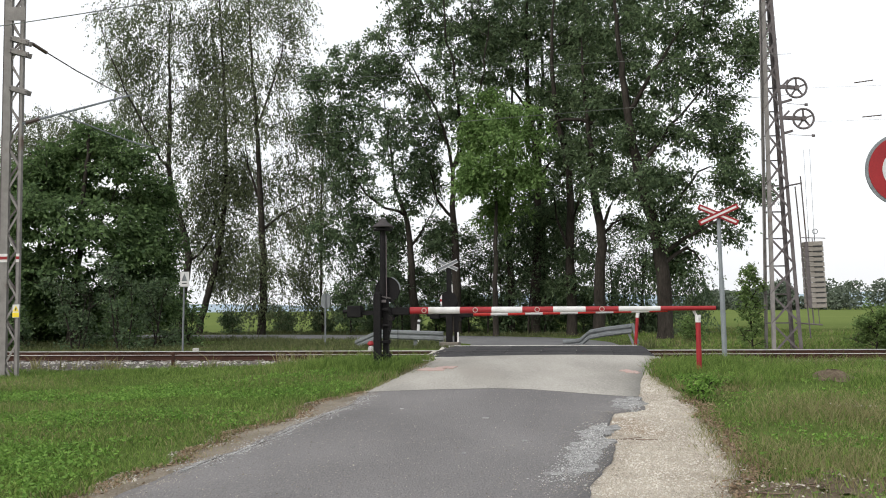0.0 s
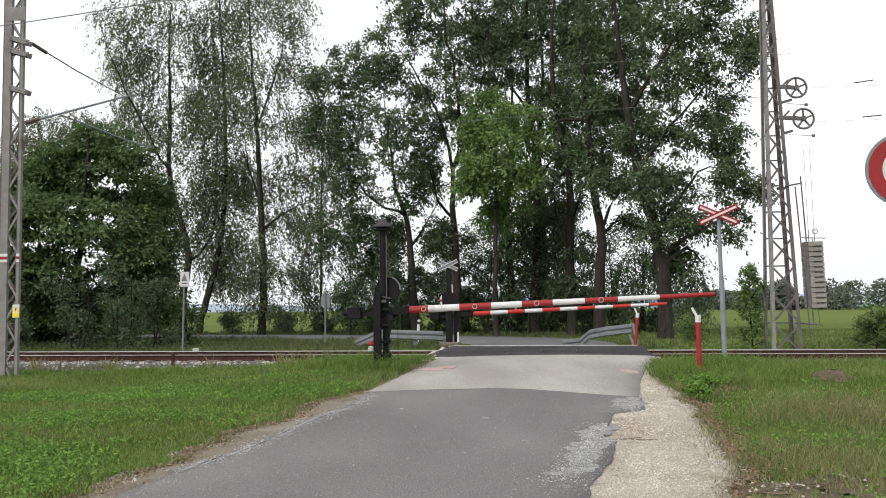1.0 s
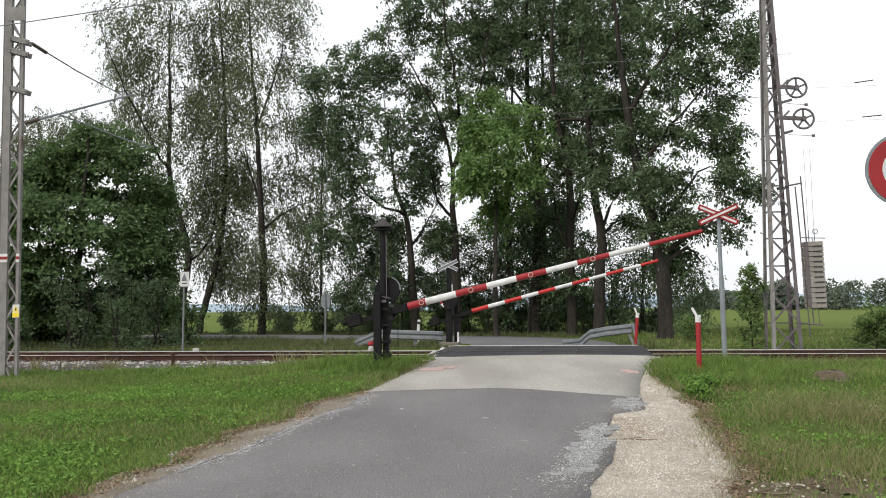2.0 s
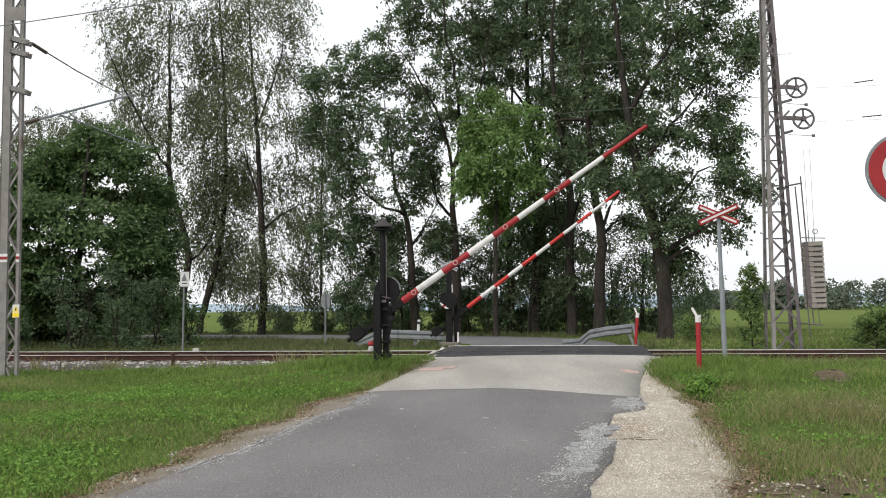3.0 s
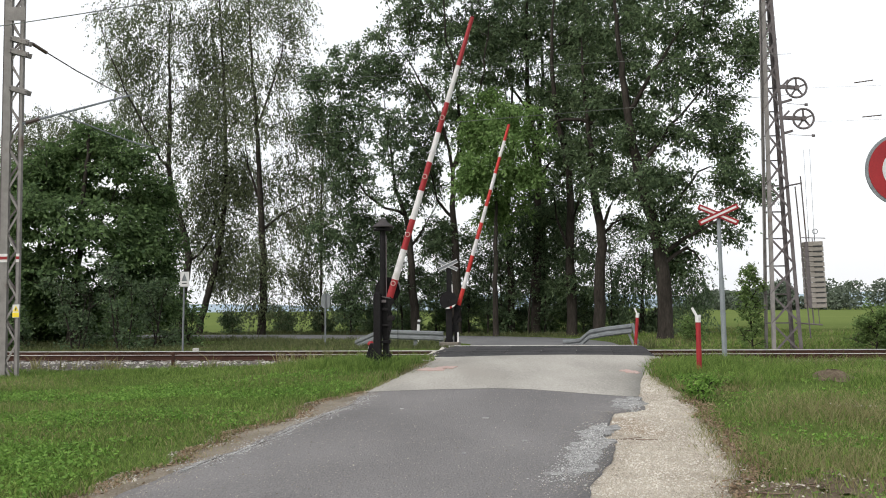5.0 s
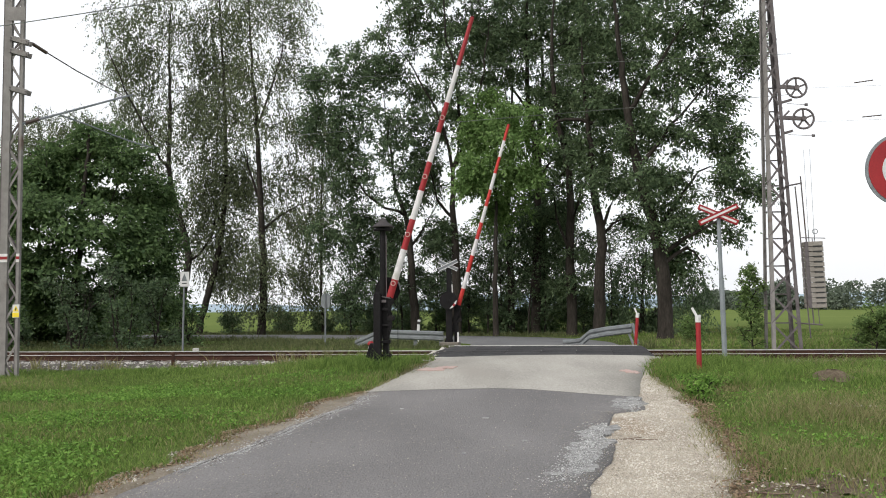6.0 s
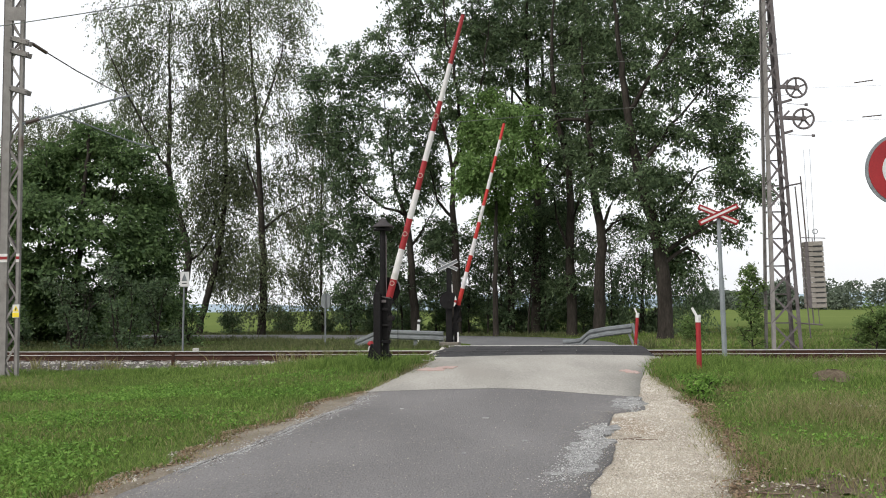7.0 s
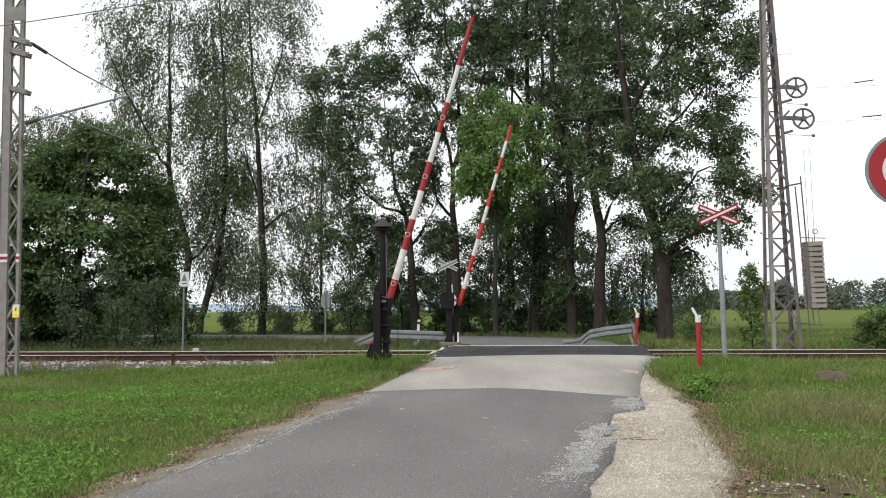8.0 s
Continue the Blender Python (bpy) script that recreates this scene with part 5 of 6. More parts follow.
    grown(6.67, 37.5, 0.25, [[(0.0, 0.0), (0.1, 3.0), (0.2, 4.5), (-0.1, 6.4), (-0.2, 8.4), (-0.4, 10.4), (-0.5, 13.2)], [(-0.1, 9.4), (-1.3, 9.6), (-2.3, 8.7), (-2.7, 7.9)], [(0.2, 4.4), (0.5, 4.8), (1.1, 5.2), (2.1, 5.3)], [(0.2, 4.7), (0.7, 6.1), (1.4, 6.9)]],
          [(0.8, 10.9, 1.0, 1.0), (0.4, 12.9, 1.1, 1.1), (1.3, 8.7, 0.9, 0.9), (-0.1, 6.6, 0.7, 0.8), (1.0, 6.7, 0.8, 0.8), (0.1, 10.4, 0.9, 0.9), (1.6, 5.2, 0.5, 0.4), (0.7, 14.7, 1.2, 1.0), (1.9, 10.2, 0.9, 1.0), (1.7, 12.2, 1.0, 1.0), (0.5, 8.2, 0.7, 0.9), (-0.8, 7.7, 0.6, 0.9)],
          127, M_LEAF, "tall ash with a forked trunk and a long bare side limb", "ash")
    grown(8.87, 35.0, 0.29, [[(0.0, 0.0), (-0.0, 2.4), (-0.3, 4.4), (-0.9, 7.0), (-1.3, 9.3), (-1.5, 11.4), (-1.7, 13.8), (-1.7, 15.7)], [(-0.3, 4.4), (0.7, 5.6), (1.9, 7.0), (2.8, 7.2)], [(-0.9, 7.0), (0.3, 8.6), (1.7, 10.2)], [(-1.3, 9.3), (-0.1, 11.2), (0.9, 12.8)], [(0.0, 3.5), (1.3, 4.4), (2.9, 5.1)], [(0.0, 3.1), (1.0, 3.8), (1.6, 3.2)]],
          [(-0.3, 12.8, 1.2, 1.0), (1.1, 13.2, 1.2, 1.0), (2.5, 12.9, 1.1, 1.0), (3.3, 11.6, 0.8, 0.9), (-0.1, 10.7, 1.0, 0.9), (1.3, 11.1, 1.2, 1.0), (2.6, 10.0, 0.9, 1.0), (0.3, 8.7, 1.0, 1.0), (1.7, 8.7, 1.0, 0.9), (2.8, 8.0, 0.7, 0.8), (0.7, 6.4, 1.0, 1.0), (2.1, 6.5, 1.0, 0.8), (3.2, 6.1, 0.6, 0.7), (-0.2, 4.8, 0.9, 1.0), (1.2, 4.8, 0.8, 0.7), (2.9, 4.8, 0.7, 0.7), (0.3, 3.2, 0.7, 0.8), (-0.7, 14.8, 1.4, 1.0), (1.4, 15.2, 1.6, 1.0), (3.0, 14.7, 0.9, 0.9), (-0.7, 6.5, 0.7, 0.8), (-0.9, 8.4, 0.8, 0.8), (3.8, 12.8, 0.4, 0.8), (0.8, 3.5, 0.6, 0.6)],
          128, M_LEAF, "tall ash with a thick leaning trunk and broad crown", "ash")
    grown(3.37, 43.5, 0.18, [[(0.0, 0.0), (-0.0, 3.0), (-0.1, 5.9), (0.2, 11.1), (0.1, 14.6)], [(-0.1, 5.3), (0.8, 6.7), (1.2, 7.6)]],
          [(0.4, 5.0, 1.2, 1.3), (0.0, 1.3, 1.2, 1.0), (-1.1, 15.2, 1.4, 1.3), (1.2, 2.5, 1.0, 1.2), (2.3, 3.9, 1.0, 1.2), (-1.8, 2.5, 1.0, 1.2), (2.4, 5.9, 0.9, 1.0), (2.7, 1.9, 0.9, 1.0), (3.7, 4.1, 0.7, 1.0)],
          129, M_LEAF_DARK, dark, "ash")
    grown(2.29, 38.2, 0.13, [[(0.0, 0.0), (-0.0, 3.6), (0.1, 7.3), (0.2, 10.4)]],
          [(0.2, 10.4, 1.3, 0.9), (-0.7, 9.0, 0.9, 1.1), (1.0, 9.0, 1.2, 1.1), (-0.4, 7.2, 1.1, 1.0), (1.1, 7.2, 1.1, 1.0), (0.3, 5.9, 1.0, 0.8), (-1.0, 7.1, 0.6, 0.9)],
          131, M_LEAF_BRIGHT, "young maple with bright green dense leaves", "ash", sprays=44, per=120)
    grown(9.20, 41, 0.07, [[(0.0, 0.0), (0.2, 2.3), (0.4, 4.2)], [(0.2, 2.3), (1.4, 3.7), (1.9, 3.9)]],
          [(-0.6, 2.9, 0.8, 0.8), (0.6, 3.5, 1.1, 0.8), (1.9, 2.9, 1.0, 1.0), (-0.6, 1.3, 0.8, 0.9), (1.6, 1.3, 1.0, 1.0), (2.5, 2.3, 0.6, 0.9)],
          141, M_LEAF_DARK, "small weeping tree with fine dark leaves", "birch", sprays=24)
    grown(-13.67, 46, 0.2, [[(0.0, 0.0), (-0.1, 2.1), (0.2, 4.2), (-0.3, 6.3), (-0.9, 8.7), (-0.9, 11.8), (-1.0, 15.5), (-0.9, 18.0)], [(0.2, 4.0), (1.0, 4.9), (1.4, 6.3), (1.2, 8.7), (1.0, 13.3), (0.8, 16.4)], [(-0.9, 8.7), (-2.1, 11.5), (-3.2, 14.3), (-3.6, 16.2)]],
          [(-2.8, 16.9, 1.3, 1.2), (-1.3, 17.7, 1.5, 1.2), (-3.3, 14.8, 1.1, 1.2), (-1.4, 14.3, 1.4, 1.5), (-3.5, 12.9, 0.9, 0.7), (-2.3, 12.0, 1.3, 1.2), (-0.6, 11.0, 1.2, 1.4), (-1.5, 8.7, 1.2, 1.3), (-0.7, 5.9, 1.2, 1.2), (-1.9, 15.2, 1.2, 1.2), (-0.1, 16.1, 1.2, 1.4), (-1.3, 19.6, 1.5, 1.2)],
          111, M_LEAF_BIRCH, "tall birch with a twice-forked trunk and drooping twigs", "birch")
    grown(-13.10, 46.5, 0.17, [[(0.0, 0.0), (0.3, 1.5), (0.8, 3.3), (1.3, 6.3), (1.4, 10.3), (1.2, 15.0), (1.0, 18.2), (0.9, 20.1)], [(1.2, 5.7), (0.4, 8.2), (0.0, 10.0)]],
          [(1.2, 17.7, 1.4, 1.5), (0.5, 15.2, 1.4, 1.5), (1.5, 12.7, 1.2, 1.7), (0.8, 10.0, 1.4, 1.7), (1.2, 7.3, 1.2, 1.7), (0.1, 7.9, 1.0, 1.2), (1.5, 4.8, 1.0, 1.4), (-0.3, 12.5, 1.1, 1.2), (1.0, 20.1, 1.4, 1.2), (0.6, 5.1, 0.9, 1.2), (1.8, 8.8, 0.9, 1.5), (1.3, 3.3, 0.7, 0.9)],
          113, M_LEAF_BIRCH, "leaning birch with a dark curtain of hanging twigs", "birch", sprays=40)
    grown(-9.39, 45, 0.2, [[(0.0, 0.0), (0.1, 3.5), (-0.1, 7.0), (-0.3, 10.9), (-0.6, 14.5), (-0.8, 18.2)], [(0.1, 5.6), (1.3, 6.6), (2.8, 7.3)], [(-0.1, 7.0), (-0.9, 9.1), (-1.2, 10.9)], [(-0.3, 10.9), (0.7, 13.6), (1.3, 16.4)]],
          [(-0.5, 17.1, 1.3, 1.1), (1.4, 16.8, 1.1, 1.2), (1.0, 14.4, 1.1, 1.3), (-0.5, 14.1, 1.3, 1.3), (-0.2, 11.4, 1.5, 1.3), (1.6, 11.4, 1.3, 1.2), (1.0, 9.0, 1.3, 1.3), (-0.7, 8.7, 1.1, 1.3), (0.2, 6.3, 1.3, 1.3), (1.9, 6.6, 1.1, 1.0), (0.6, 3.9, 1.3, 1.1), (-0.7, 3.7, 1.0, 1.1), (0.1, 19.1, 1.8, 1.3), (1.6, 3.2, 1.0, 1.2), (-0.1, 2.1, 0.8, 0.7)],
          112, M_LEAF_BIRCH, "tall birch with drooping grey-green twigs", "birch")
    grown(-6.42, 46.5, 0.08, [[(0.0, 0.0), (-0.1, 3.3), (-0.1, 7.2), (0.1, 11.2), (0.3, 13.1)]],
          [(0.1, 11.7, 0.8, 0.8), (0.5, 9.8, 0.9, 1.0), (-0.2, 8.6, 0.9, 1.0), (-0.4, 6.0, 1.0, 1.2), (-0.1, 10.6, 0.9, 0.9), (-0.7, 4.2, 1.0, 1.1), (0.5, 7.5, 0.9, 0.9), (-0.4, 2.1, 0.9, 0.9)],
          115, M_LEAF_BIRCH, "slender birch with thin hanging twigs", "birch", sprays=22)
    grown(-24.14, 52, 0.1, [[(0.0, 0.0), (-0.2, 9.8), (-0.3, 13.6)]],
          [(-0.3, 13.1, 0.7, 0.7), (-0.5, 12.0, 1.0, 0.8), (0.7, 11.5, 0.9, 0.7), (-0.2, 10.5, 1.2, 1.0), (-1.6, 11.2, 1.0, 0.9)],
          116, M_LEAF_BIRCH, "slender distant birch with a thin pointed top", "birch", sprays=22)
    grown(-21.24, 51, 0.1, [[(0.0, 0.0), (-0.2, 9.6), (-0.2, 13.3)]],
          [(-0.3, 13.0, 0.7, 0.5), (0.0, 12.2, 1.1, 0.7), (-1.0, 11.8, 0.9, 0.6), (0.8, 12.8, 0.7, 0.5)],
          117, M_LEAF_BIRCH, "slender distant birch with a thin pointed top", "birch", sprays=22)
    grown(-14.32, 33.5, 0.14, [[(0.0, 0.0), (0.1, 1.9), (0.3, 3.8), (0.4, 6.0), (0.6, 8.3)], [(0.1, 1.9), (-0.8, 3.4), (-1.3, 5.6)], [(0.3, 3.8), (1.3, 5.2), (1.7, 6.7)]],
          [(0.8, 8.1, 1.0, 0.7), (-0.4, 7.6, 1.0, 0.7), (1.9, 7.2, 0.9, 0.8), (-1.5, 6.9, 1.0, 0.9), (0.4, 6.5, 1.3, 0.9), (2.1, 5.8, 1.0, 0.9), (-0.8, 5.2, 1.3, 1.0), (0.9, 4.6, 1.3, 1.0), (2.6, 4.2, 0.9, 1.0), (-0.4, 3.2, 1.3, 0.9), (1.6, 2.7, 1.3, 0.9), (2.9, 2.5, 0.8, 0.8), (0.5, 1.3, 1.0, 0.6), (-1.5, 3.0, 1.0, 0.9), (0.1, 1.8, 1.0, 0.7)],
          101, M_LEAF_BUSH, "dense maple with tiers of leaves to the ground", "tier")
    grown(-17.00, 35, 0.14, [[(0.0, 0.0), (-0.1, 1.9), (-0.1, 4.0), (-0.0, 6.5)], [(-0.1, 1.9), (-0.9, 3.5), (-1.4, 5.6)]],
          [(-0.3, 6.5, 1.0, 1.1), (-0.2, 4.7, 1.1, 1.3), (-1.6, 5.8, 1.2, 1.4), (-0.3, 2.6, 1.1, 1.0), (-1.7, 3.1, 1.2, 1.4), (0.9, 1.6, 0.9, 0.7), (-0.6, 1.0, 0.9, 0.7)],
          103, M_LEAF_BUSH, "dense maple with tiers of leaves to the ground", "tier")
    grown(-12.82, 36, 0.1, [[(0.0, 0.0), (0.1, 1.4), (0.2, 3.1), (0.3, 4.3)], [(0.1, 1.0), (-0.8, 1.9), (-1.1, 2.6)]],
          [(-0.3, 1.5, 1.0, 0.8), (0.8, 1.6, 0.8, 0.8), (-3.9, 1.0, 1.0, 0.6), (0.5, 3.6, 0.9, 1.0), (-1.1, 1.0, 0.9, 0.7), (-2.9, 0.7, 1.0, 0.6), (0.8, 6.0, 0.7, 1.0), (1.1, 4.0, 0.7, 1.0)],
          104, M_LEAF_BUSH, "leafy maple thicket beside the track", "tier")
    grown(5.3, 46.5, 0.24, [[(0.0, 0.0), (0.1, 5.0), (-0.1, 9.5), (0.2, 14.0), (0.0, 18.5)], [(0.0, 8.0), (-1.4, 11.0), (-2.0, 14.5)], [(0.0, 9.5), (1.6, 12.5), (2.4, 16.0)]],
          [(-1.9, 15.4, 1.9, 1.8), (0.4, 13.2, 1.8, 1.8), (2.8, 15.6, 1.9, 1.8), (1.0, 10.4, 1.5, 1.5), (3.8, 11.6, 1.5, 1.5), (-0.8, 11.4, 1.4, 1.4), (4.9, 15.2, 1.7, 1.7), (0.5, 17.8, 2.2, 1.5), (5.2, 9.0, 1.4, 1.4), (-2.6, 9.4, 1.4, 1.4)],
          134, M_LEAF_DARK, dark, "ash", sprays=24)
    # young trees between the trunks
    rng = np.random.default_rng(6)
    for i, x in enumerate((-4.9, -3.0, -2.1, -0.4, 1.3, 3.3, 5.0, 6.3, 7.9, 9.6, 0.5, 2.2, 2.9, 4.1)):
        yy = 45.2 - max(0, x) * 0.45 + rng.normal() * 0.7
        tree(x, yy, rng.uniform(4.5, 7.0), 0.05, 0.10, 1.5, 150 + i, M_LEAF_DARK, "thin young tree in the shade of the tall ones", 22, 4, 22, 0.12, 0.46, category="young tree", name="young_tree", bare=0.3)
    # hedge and undergrowth
    rng = np.random.default_rng(5)
    for i in range(34):
        if 6 < i < 17 and i % 3:
            continue
        x = -20 + i * 0.9 + rng.normal() * 0.3
        y = 48.0 - max(0, (x + 6)) * 0.30 + rng.normal() * 0.8
        if x > 3:
            y = 45.5 + rng.normal() * 0.8 - (x - 3) * 0.5
        tree(x, y, rng.uniform(1.0, 2.4), 0.03, 0.08, 0.9, 200 + i, M_LEAF_BUSH if i % 3 else M_LEAF_DARK, "leafy undergrowth shrub beneath the trees", 14, 4, 30, 0.12, 0.36, stems=2, low=10, category="shrub", name="shrub")
    # saplings by the meadow
    tree(9.15, 25.9, 2.55, 0.028, 0.06, 0.72, 301, M_SAPLING, "slender green sapling beside the mast", 30, 5, 16, 0.085, 0.15, category="sapling", name="sapling", low=10, top_taper=0.25)
    tree(12.15, 24.6, 1.3, 0.02, 0.05, 0.80, 302, M_SAPLING, "low green bush at the meadow's edge", 26, 6, 20, 0.085, 0.16, stems=3, category="bush", name="bush", low=16)
    tree(8.1, 28.5, 0.9, 0.02, 0.08, 0.55, 303, M_SAPLING, "low green bush beyond the rails", 16, 4, 18, 0.08, 0.17, stems=2, category="bush", name="bush", low=8)
    # thicket between the maples and the track
    rng = np.random.default_rng(9)
    for i in range(10):
        tree(-17.2 + i * 0.92 + rng.normal() * 0.3, 30.0 + rng.normal() * 0.8, rng.uniform(1.4, 3.2), 0.03, 0.05, 0.85, 320 + i, M_LEAF_DARK if i % 3 else M_LEAF_BUSH, "leafy shrub of the thicket by the track", 16, 4, 17, 0.12, 0.34, stems=3, low=9, category="shrub", name="shrub", bare=0.3)


build_trees()


def build_distance():
    rng = np.random.default_rng(77)
    # far wood edge to one side of the meadow, in rounded clumps
    for nm, x0, x1, y, h, count in (("far_wood", 92, 190, 250, 9.0, 60), ("far_wood", 80, 120, 300, 5.0, 30), ("far_wood", 196, 300, 330, 10, 30), ("far_wood", 176, 222, 600, 15, 40)):
        pts, size = [], []
        for i in range(count):
            cx, cy = rng.uniform(x0, x1), y + rng.normal() * 6
            hh = h * rng.uniform(0.55, 1.0)
            m = 520 if y < 280 else 280
            d = rng.normal(size=(m, 3))
            d /= np.linalg.norm(d, axis=1)[:, None]
            pts.append(np.array((cx, cy, float(ground_z(cx, cy)) + hh * 0.5)) + d * np.array((hh * 0.45, hh * 0.45, hh * 0.55)) * rng.uniform(0.6, 1, (m, 1)))
        ob = leaves(nm, np.concatenate(pts), y / 310, M_FARWOOD, None, rng, 1.5, 0.8)
        tagged(ob, "distant dark wood beyond the meadow, with haze in its colour", "wood", kind="stuff")
    # horizon hills; their haze is only the pale blue of M_HILL
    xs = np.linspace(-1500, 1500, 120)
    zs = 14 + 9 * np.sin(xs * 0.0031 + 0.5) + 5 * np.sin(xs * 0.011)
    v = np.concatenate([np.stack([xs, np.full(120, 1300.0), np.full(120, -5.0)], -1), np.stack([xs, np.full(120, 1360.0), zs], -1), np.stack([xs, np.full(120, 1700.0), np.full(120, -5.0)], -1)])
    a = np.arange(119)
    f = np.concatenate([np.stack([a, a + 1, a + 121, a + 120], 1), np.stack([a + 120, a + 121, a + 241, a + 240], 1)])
    tagged(arrays("hills", v, f, M_HILL, smooth=True), "low blue-green hills on the horizon, haze put into their colour", "hill", kind="structure")


build_distance()


def blades(name, x, y, h, w, mat, label, rng, lift=-0.03):
    """Grass blades, each a bent pair of triangles."""
    n = len(x)
    z = ground_z(x, y) + lift
    a = rng.random(n) * 6.28
    s = np.stack([np.cos(a), np.sin(a), np.zeros(n)], -1) * (w * rng.uniform(0.6, 1.4, n))[:, None] * 0.5
    tip = rng.normal(size=(n, 3)) * np.array((0.55, 0.55, 0.0))
    p = np.stack([x, y, z], -1)
    hh = (h * rng.lognormal(-0.05, 0.3, n))[:, None]
    mid = p + hh * 0.55 * np.array((0, 0, 1.0)) + tip * hh * 0.35
    top = p + hh * np.array((0, 0, 1.0)) + tip * hh * 1.1
    v = np.stack([p - s, p + s, mid + s * 0.8, mid - s * 0.8, top], 1)
    i = np.arange(n) * 5
    f = np.concatenate([np.stack([i, i + 1, i + 2], 1), np.stack([i, i + 2, i + 3], 1), np.stack([i + 3, i + 2, i + 4], 1)])
    return tagged(arrays(name, v.reshape(-1, 3), f, mat), label, "grass", kind="stuff")


def build_grass():
    rng = np.random.default_rng(31)

    def lawn(n, x0, x1, y0, y1, power=1.0):
        y = y0 + (y1 - y0) * rng.random(n) ** power
        x = rng.uniform(x0, x1, n)
        return x, y

    def clump(x, y, k):
        w = np.sin(k * (1.7 * x + 2.3 * y) + 1.9 * np.sin(k * (1.1 * x - 0.7 * y))) + np.sin(k * (2.9 * x - 1.3 * y) + 1.0 + 1.6 * np.sin(k * 1.9 * y)) + np.sin(k * (-0.8 * x + 3.1 * y) + 2.0 + 2.0 * np.sin(k * 1.3 * x))
        return np.clip(w / 2.0, -1, 1)

    # lawn before the track
    x, y = lawn(300000, -13.5, 0.6, 6.2, 22.2, 1.4)
    edge = np.interp(y, *VERGE_L) + 0.10 * np.sin(y * 5.0) + 0.06 * np.sin(y * 13)
    keep = (x < edge) & (across(x, y) < -2.2) & (np.abs(x) < 0.56 * y + 1)
    x, y = x[keep], y[keep]
    thin = rng.random(len(x)) < 0.72 + 0.28 * clump(x, y, 1)
    x, y = x[thin], y[thin]
    tall = 0.058 + 0.028 * clump(x, y, 0.5) + 0.05 * smoothstep(-1.2, 0.2, x - np.interp(y, *VERGE_L)) * smoothstep(12, 18, y)
    dry = rng.random(len(x)) < 0.14 + 0.20 * clump(x, y, 0.35) + 0.3 * smoothstep(-0.5, 0.0, x - np.interp(y, *VERGE_L))
    blades("lawn", x[~dry], y[~dry], tall[~dry], 0.010, M_GRASS, "short green grass of the roadside lawn", rng)
    blades("dry_grass", x[dry], y[dry], tall[dry] * 1.15, 0.008, M_GRASS_DRY, "yellowed grass among the lawn", rng)
    # rough grass on the other shoulder
    x, y = lawn(240000, 2.2, 13.5, 6.0, 21.6, 1.4)
    edge = np.interp(y, *GRAVEL_R) + 0.12 * np.sin(y * 4.0 + 1) + 0.07 * np.sin(y * 11)
    keep = (x > edge) & (across(x, y) < -2.2) & (x < 0.56 * y + 1)
    x, y = x[keep], y[keep]
    thin = rng.random(len(x)) < 0.55 + 0.42 * clump(x, y, 0.8)
    x, y = x[thin], y[thin]
    tall = 0.072 + 0.045 * clump(x, y, 0.6) + 0.05 * smoothstep(14, 18, y) * (0.5 + 0.5 * clump(x, y, 1.1))
    dry = rng.random(len(x)) < 0.36 + 0.34 * clump(x, y, 0.4) - 0.2 * smoothstep(14, 18, y) + 0.35 * np.exp(-((x - 4.6) / 1.2) ** 2 - ((y - 12.5) / 2.5) ** 2)
    straw = rng.random(len(x)) < 0.03 + 0.09 * clump(x, y, 0.9) + 0.30 * (1 - smoothstep(0.0, 0.5, x - np.interp(y, *GRAVEL_R)))
    blades("dead_stalks", x[straw], y[straw], tall[straw] * 0.8, 0.009, M_STRAW, "brown dead stalks in the rough grass", rng)
    x, y, tall, dry = x[~straw], y[~straw], tall[~straw], dry[~straw]
    blades("rough_grass", x[~dry], y[~dry], tall[~dry], 0.010, M_GRASS, "rough green grass beside the gravel", rng)
    blades("dry_grass", x[dry], y[dry], tall[dry] * 1.3, 0.008, M_GRASS_DRY, "dry straw-coloured grass beside the gravel", rng)
    # straggling dry grass in the dirt of both verges
    y = rng.uniform(6, 20, 5200)
    x = np.where(rng.random(len(y)) < 0.6, np.interp(y, *VERGE_L) + rng.exponential(0.16, len(y)), np.interp(y, *GRAVEL_R) - rng.exponential(0.14, len(y)))
    blades("straggling_grass", x, y, np.full(len(y), 0.055), 0.008, M_GRASS_DRY, "sparse dry grass straggling over the dirt", rng, -0.06)
    # stalks along the ballast
    k = 46
    sx = rng.uniform(-16, -3, k)
    x = np.repeat(2 + sx * TC, 16) + rng.normal(size=k * 16) * 0.06
    y = np.repeat(23.3 + sx * TS - 1.9 - 0.5 * rng.random(k), 16) + rng.normal(size=k * 16) * 0.06
    blades("ballast_weeds", x, y, np.repeat(rng.uniform(0.1, 0.38, k), 16), 0.016, M_GRASS_DRY, "weed stalks growing out of the ballast", rng)
    # strip beyond the rails
    x, y = lawn(95000, -24, 18, 25.0, 50.0, 1.3)
    bend = np.interp(x, (-24, -12, -5, -0.4, 2.4), (45, 42, 39.6, 37.0, 34.2))
    keep = (across(x, y) > 2.3) & ~((x > 0.3) & (x < 5.8) & (y < 36)) & (np.abs(y - bend) > 2.6)
    x, y = x[keep], y[keep]
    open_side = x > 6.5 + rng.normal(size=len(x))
    tall = 0.12 + 0.07 * clump(x, y, 0.4)
    # grass under the trees is coloured darker for their shade
    blades("far_verge_grass", x[~open_side], y[~open_side], tall[~open_side], 0.022, M_UNDER, "unmown grass beyond the track, tree shade in its olive colour", rng)
    x, y, tall = x[open_side], y[open_side], tall[open_side]
    lush = rng.random(len(x)) < 0.75
    blades("meadow_edge_grass", x[lush], y[lush], tall[lush] * 0.8, 0.022, M_GRASS, "green meadow grass beyond the track", rng)
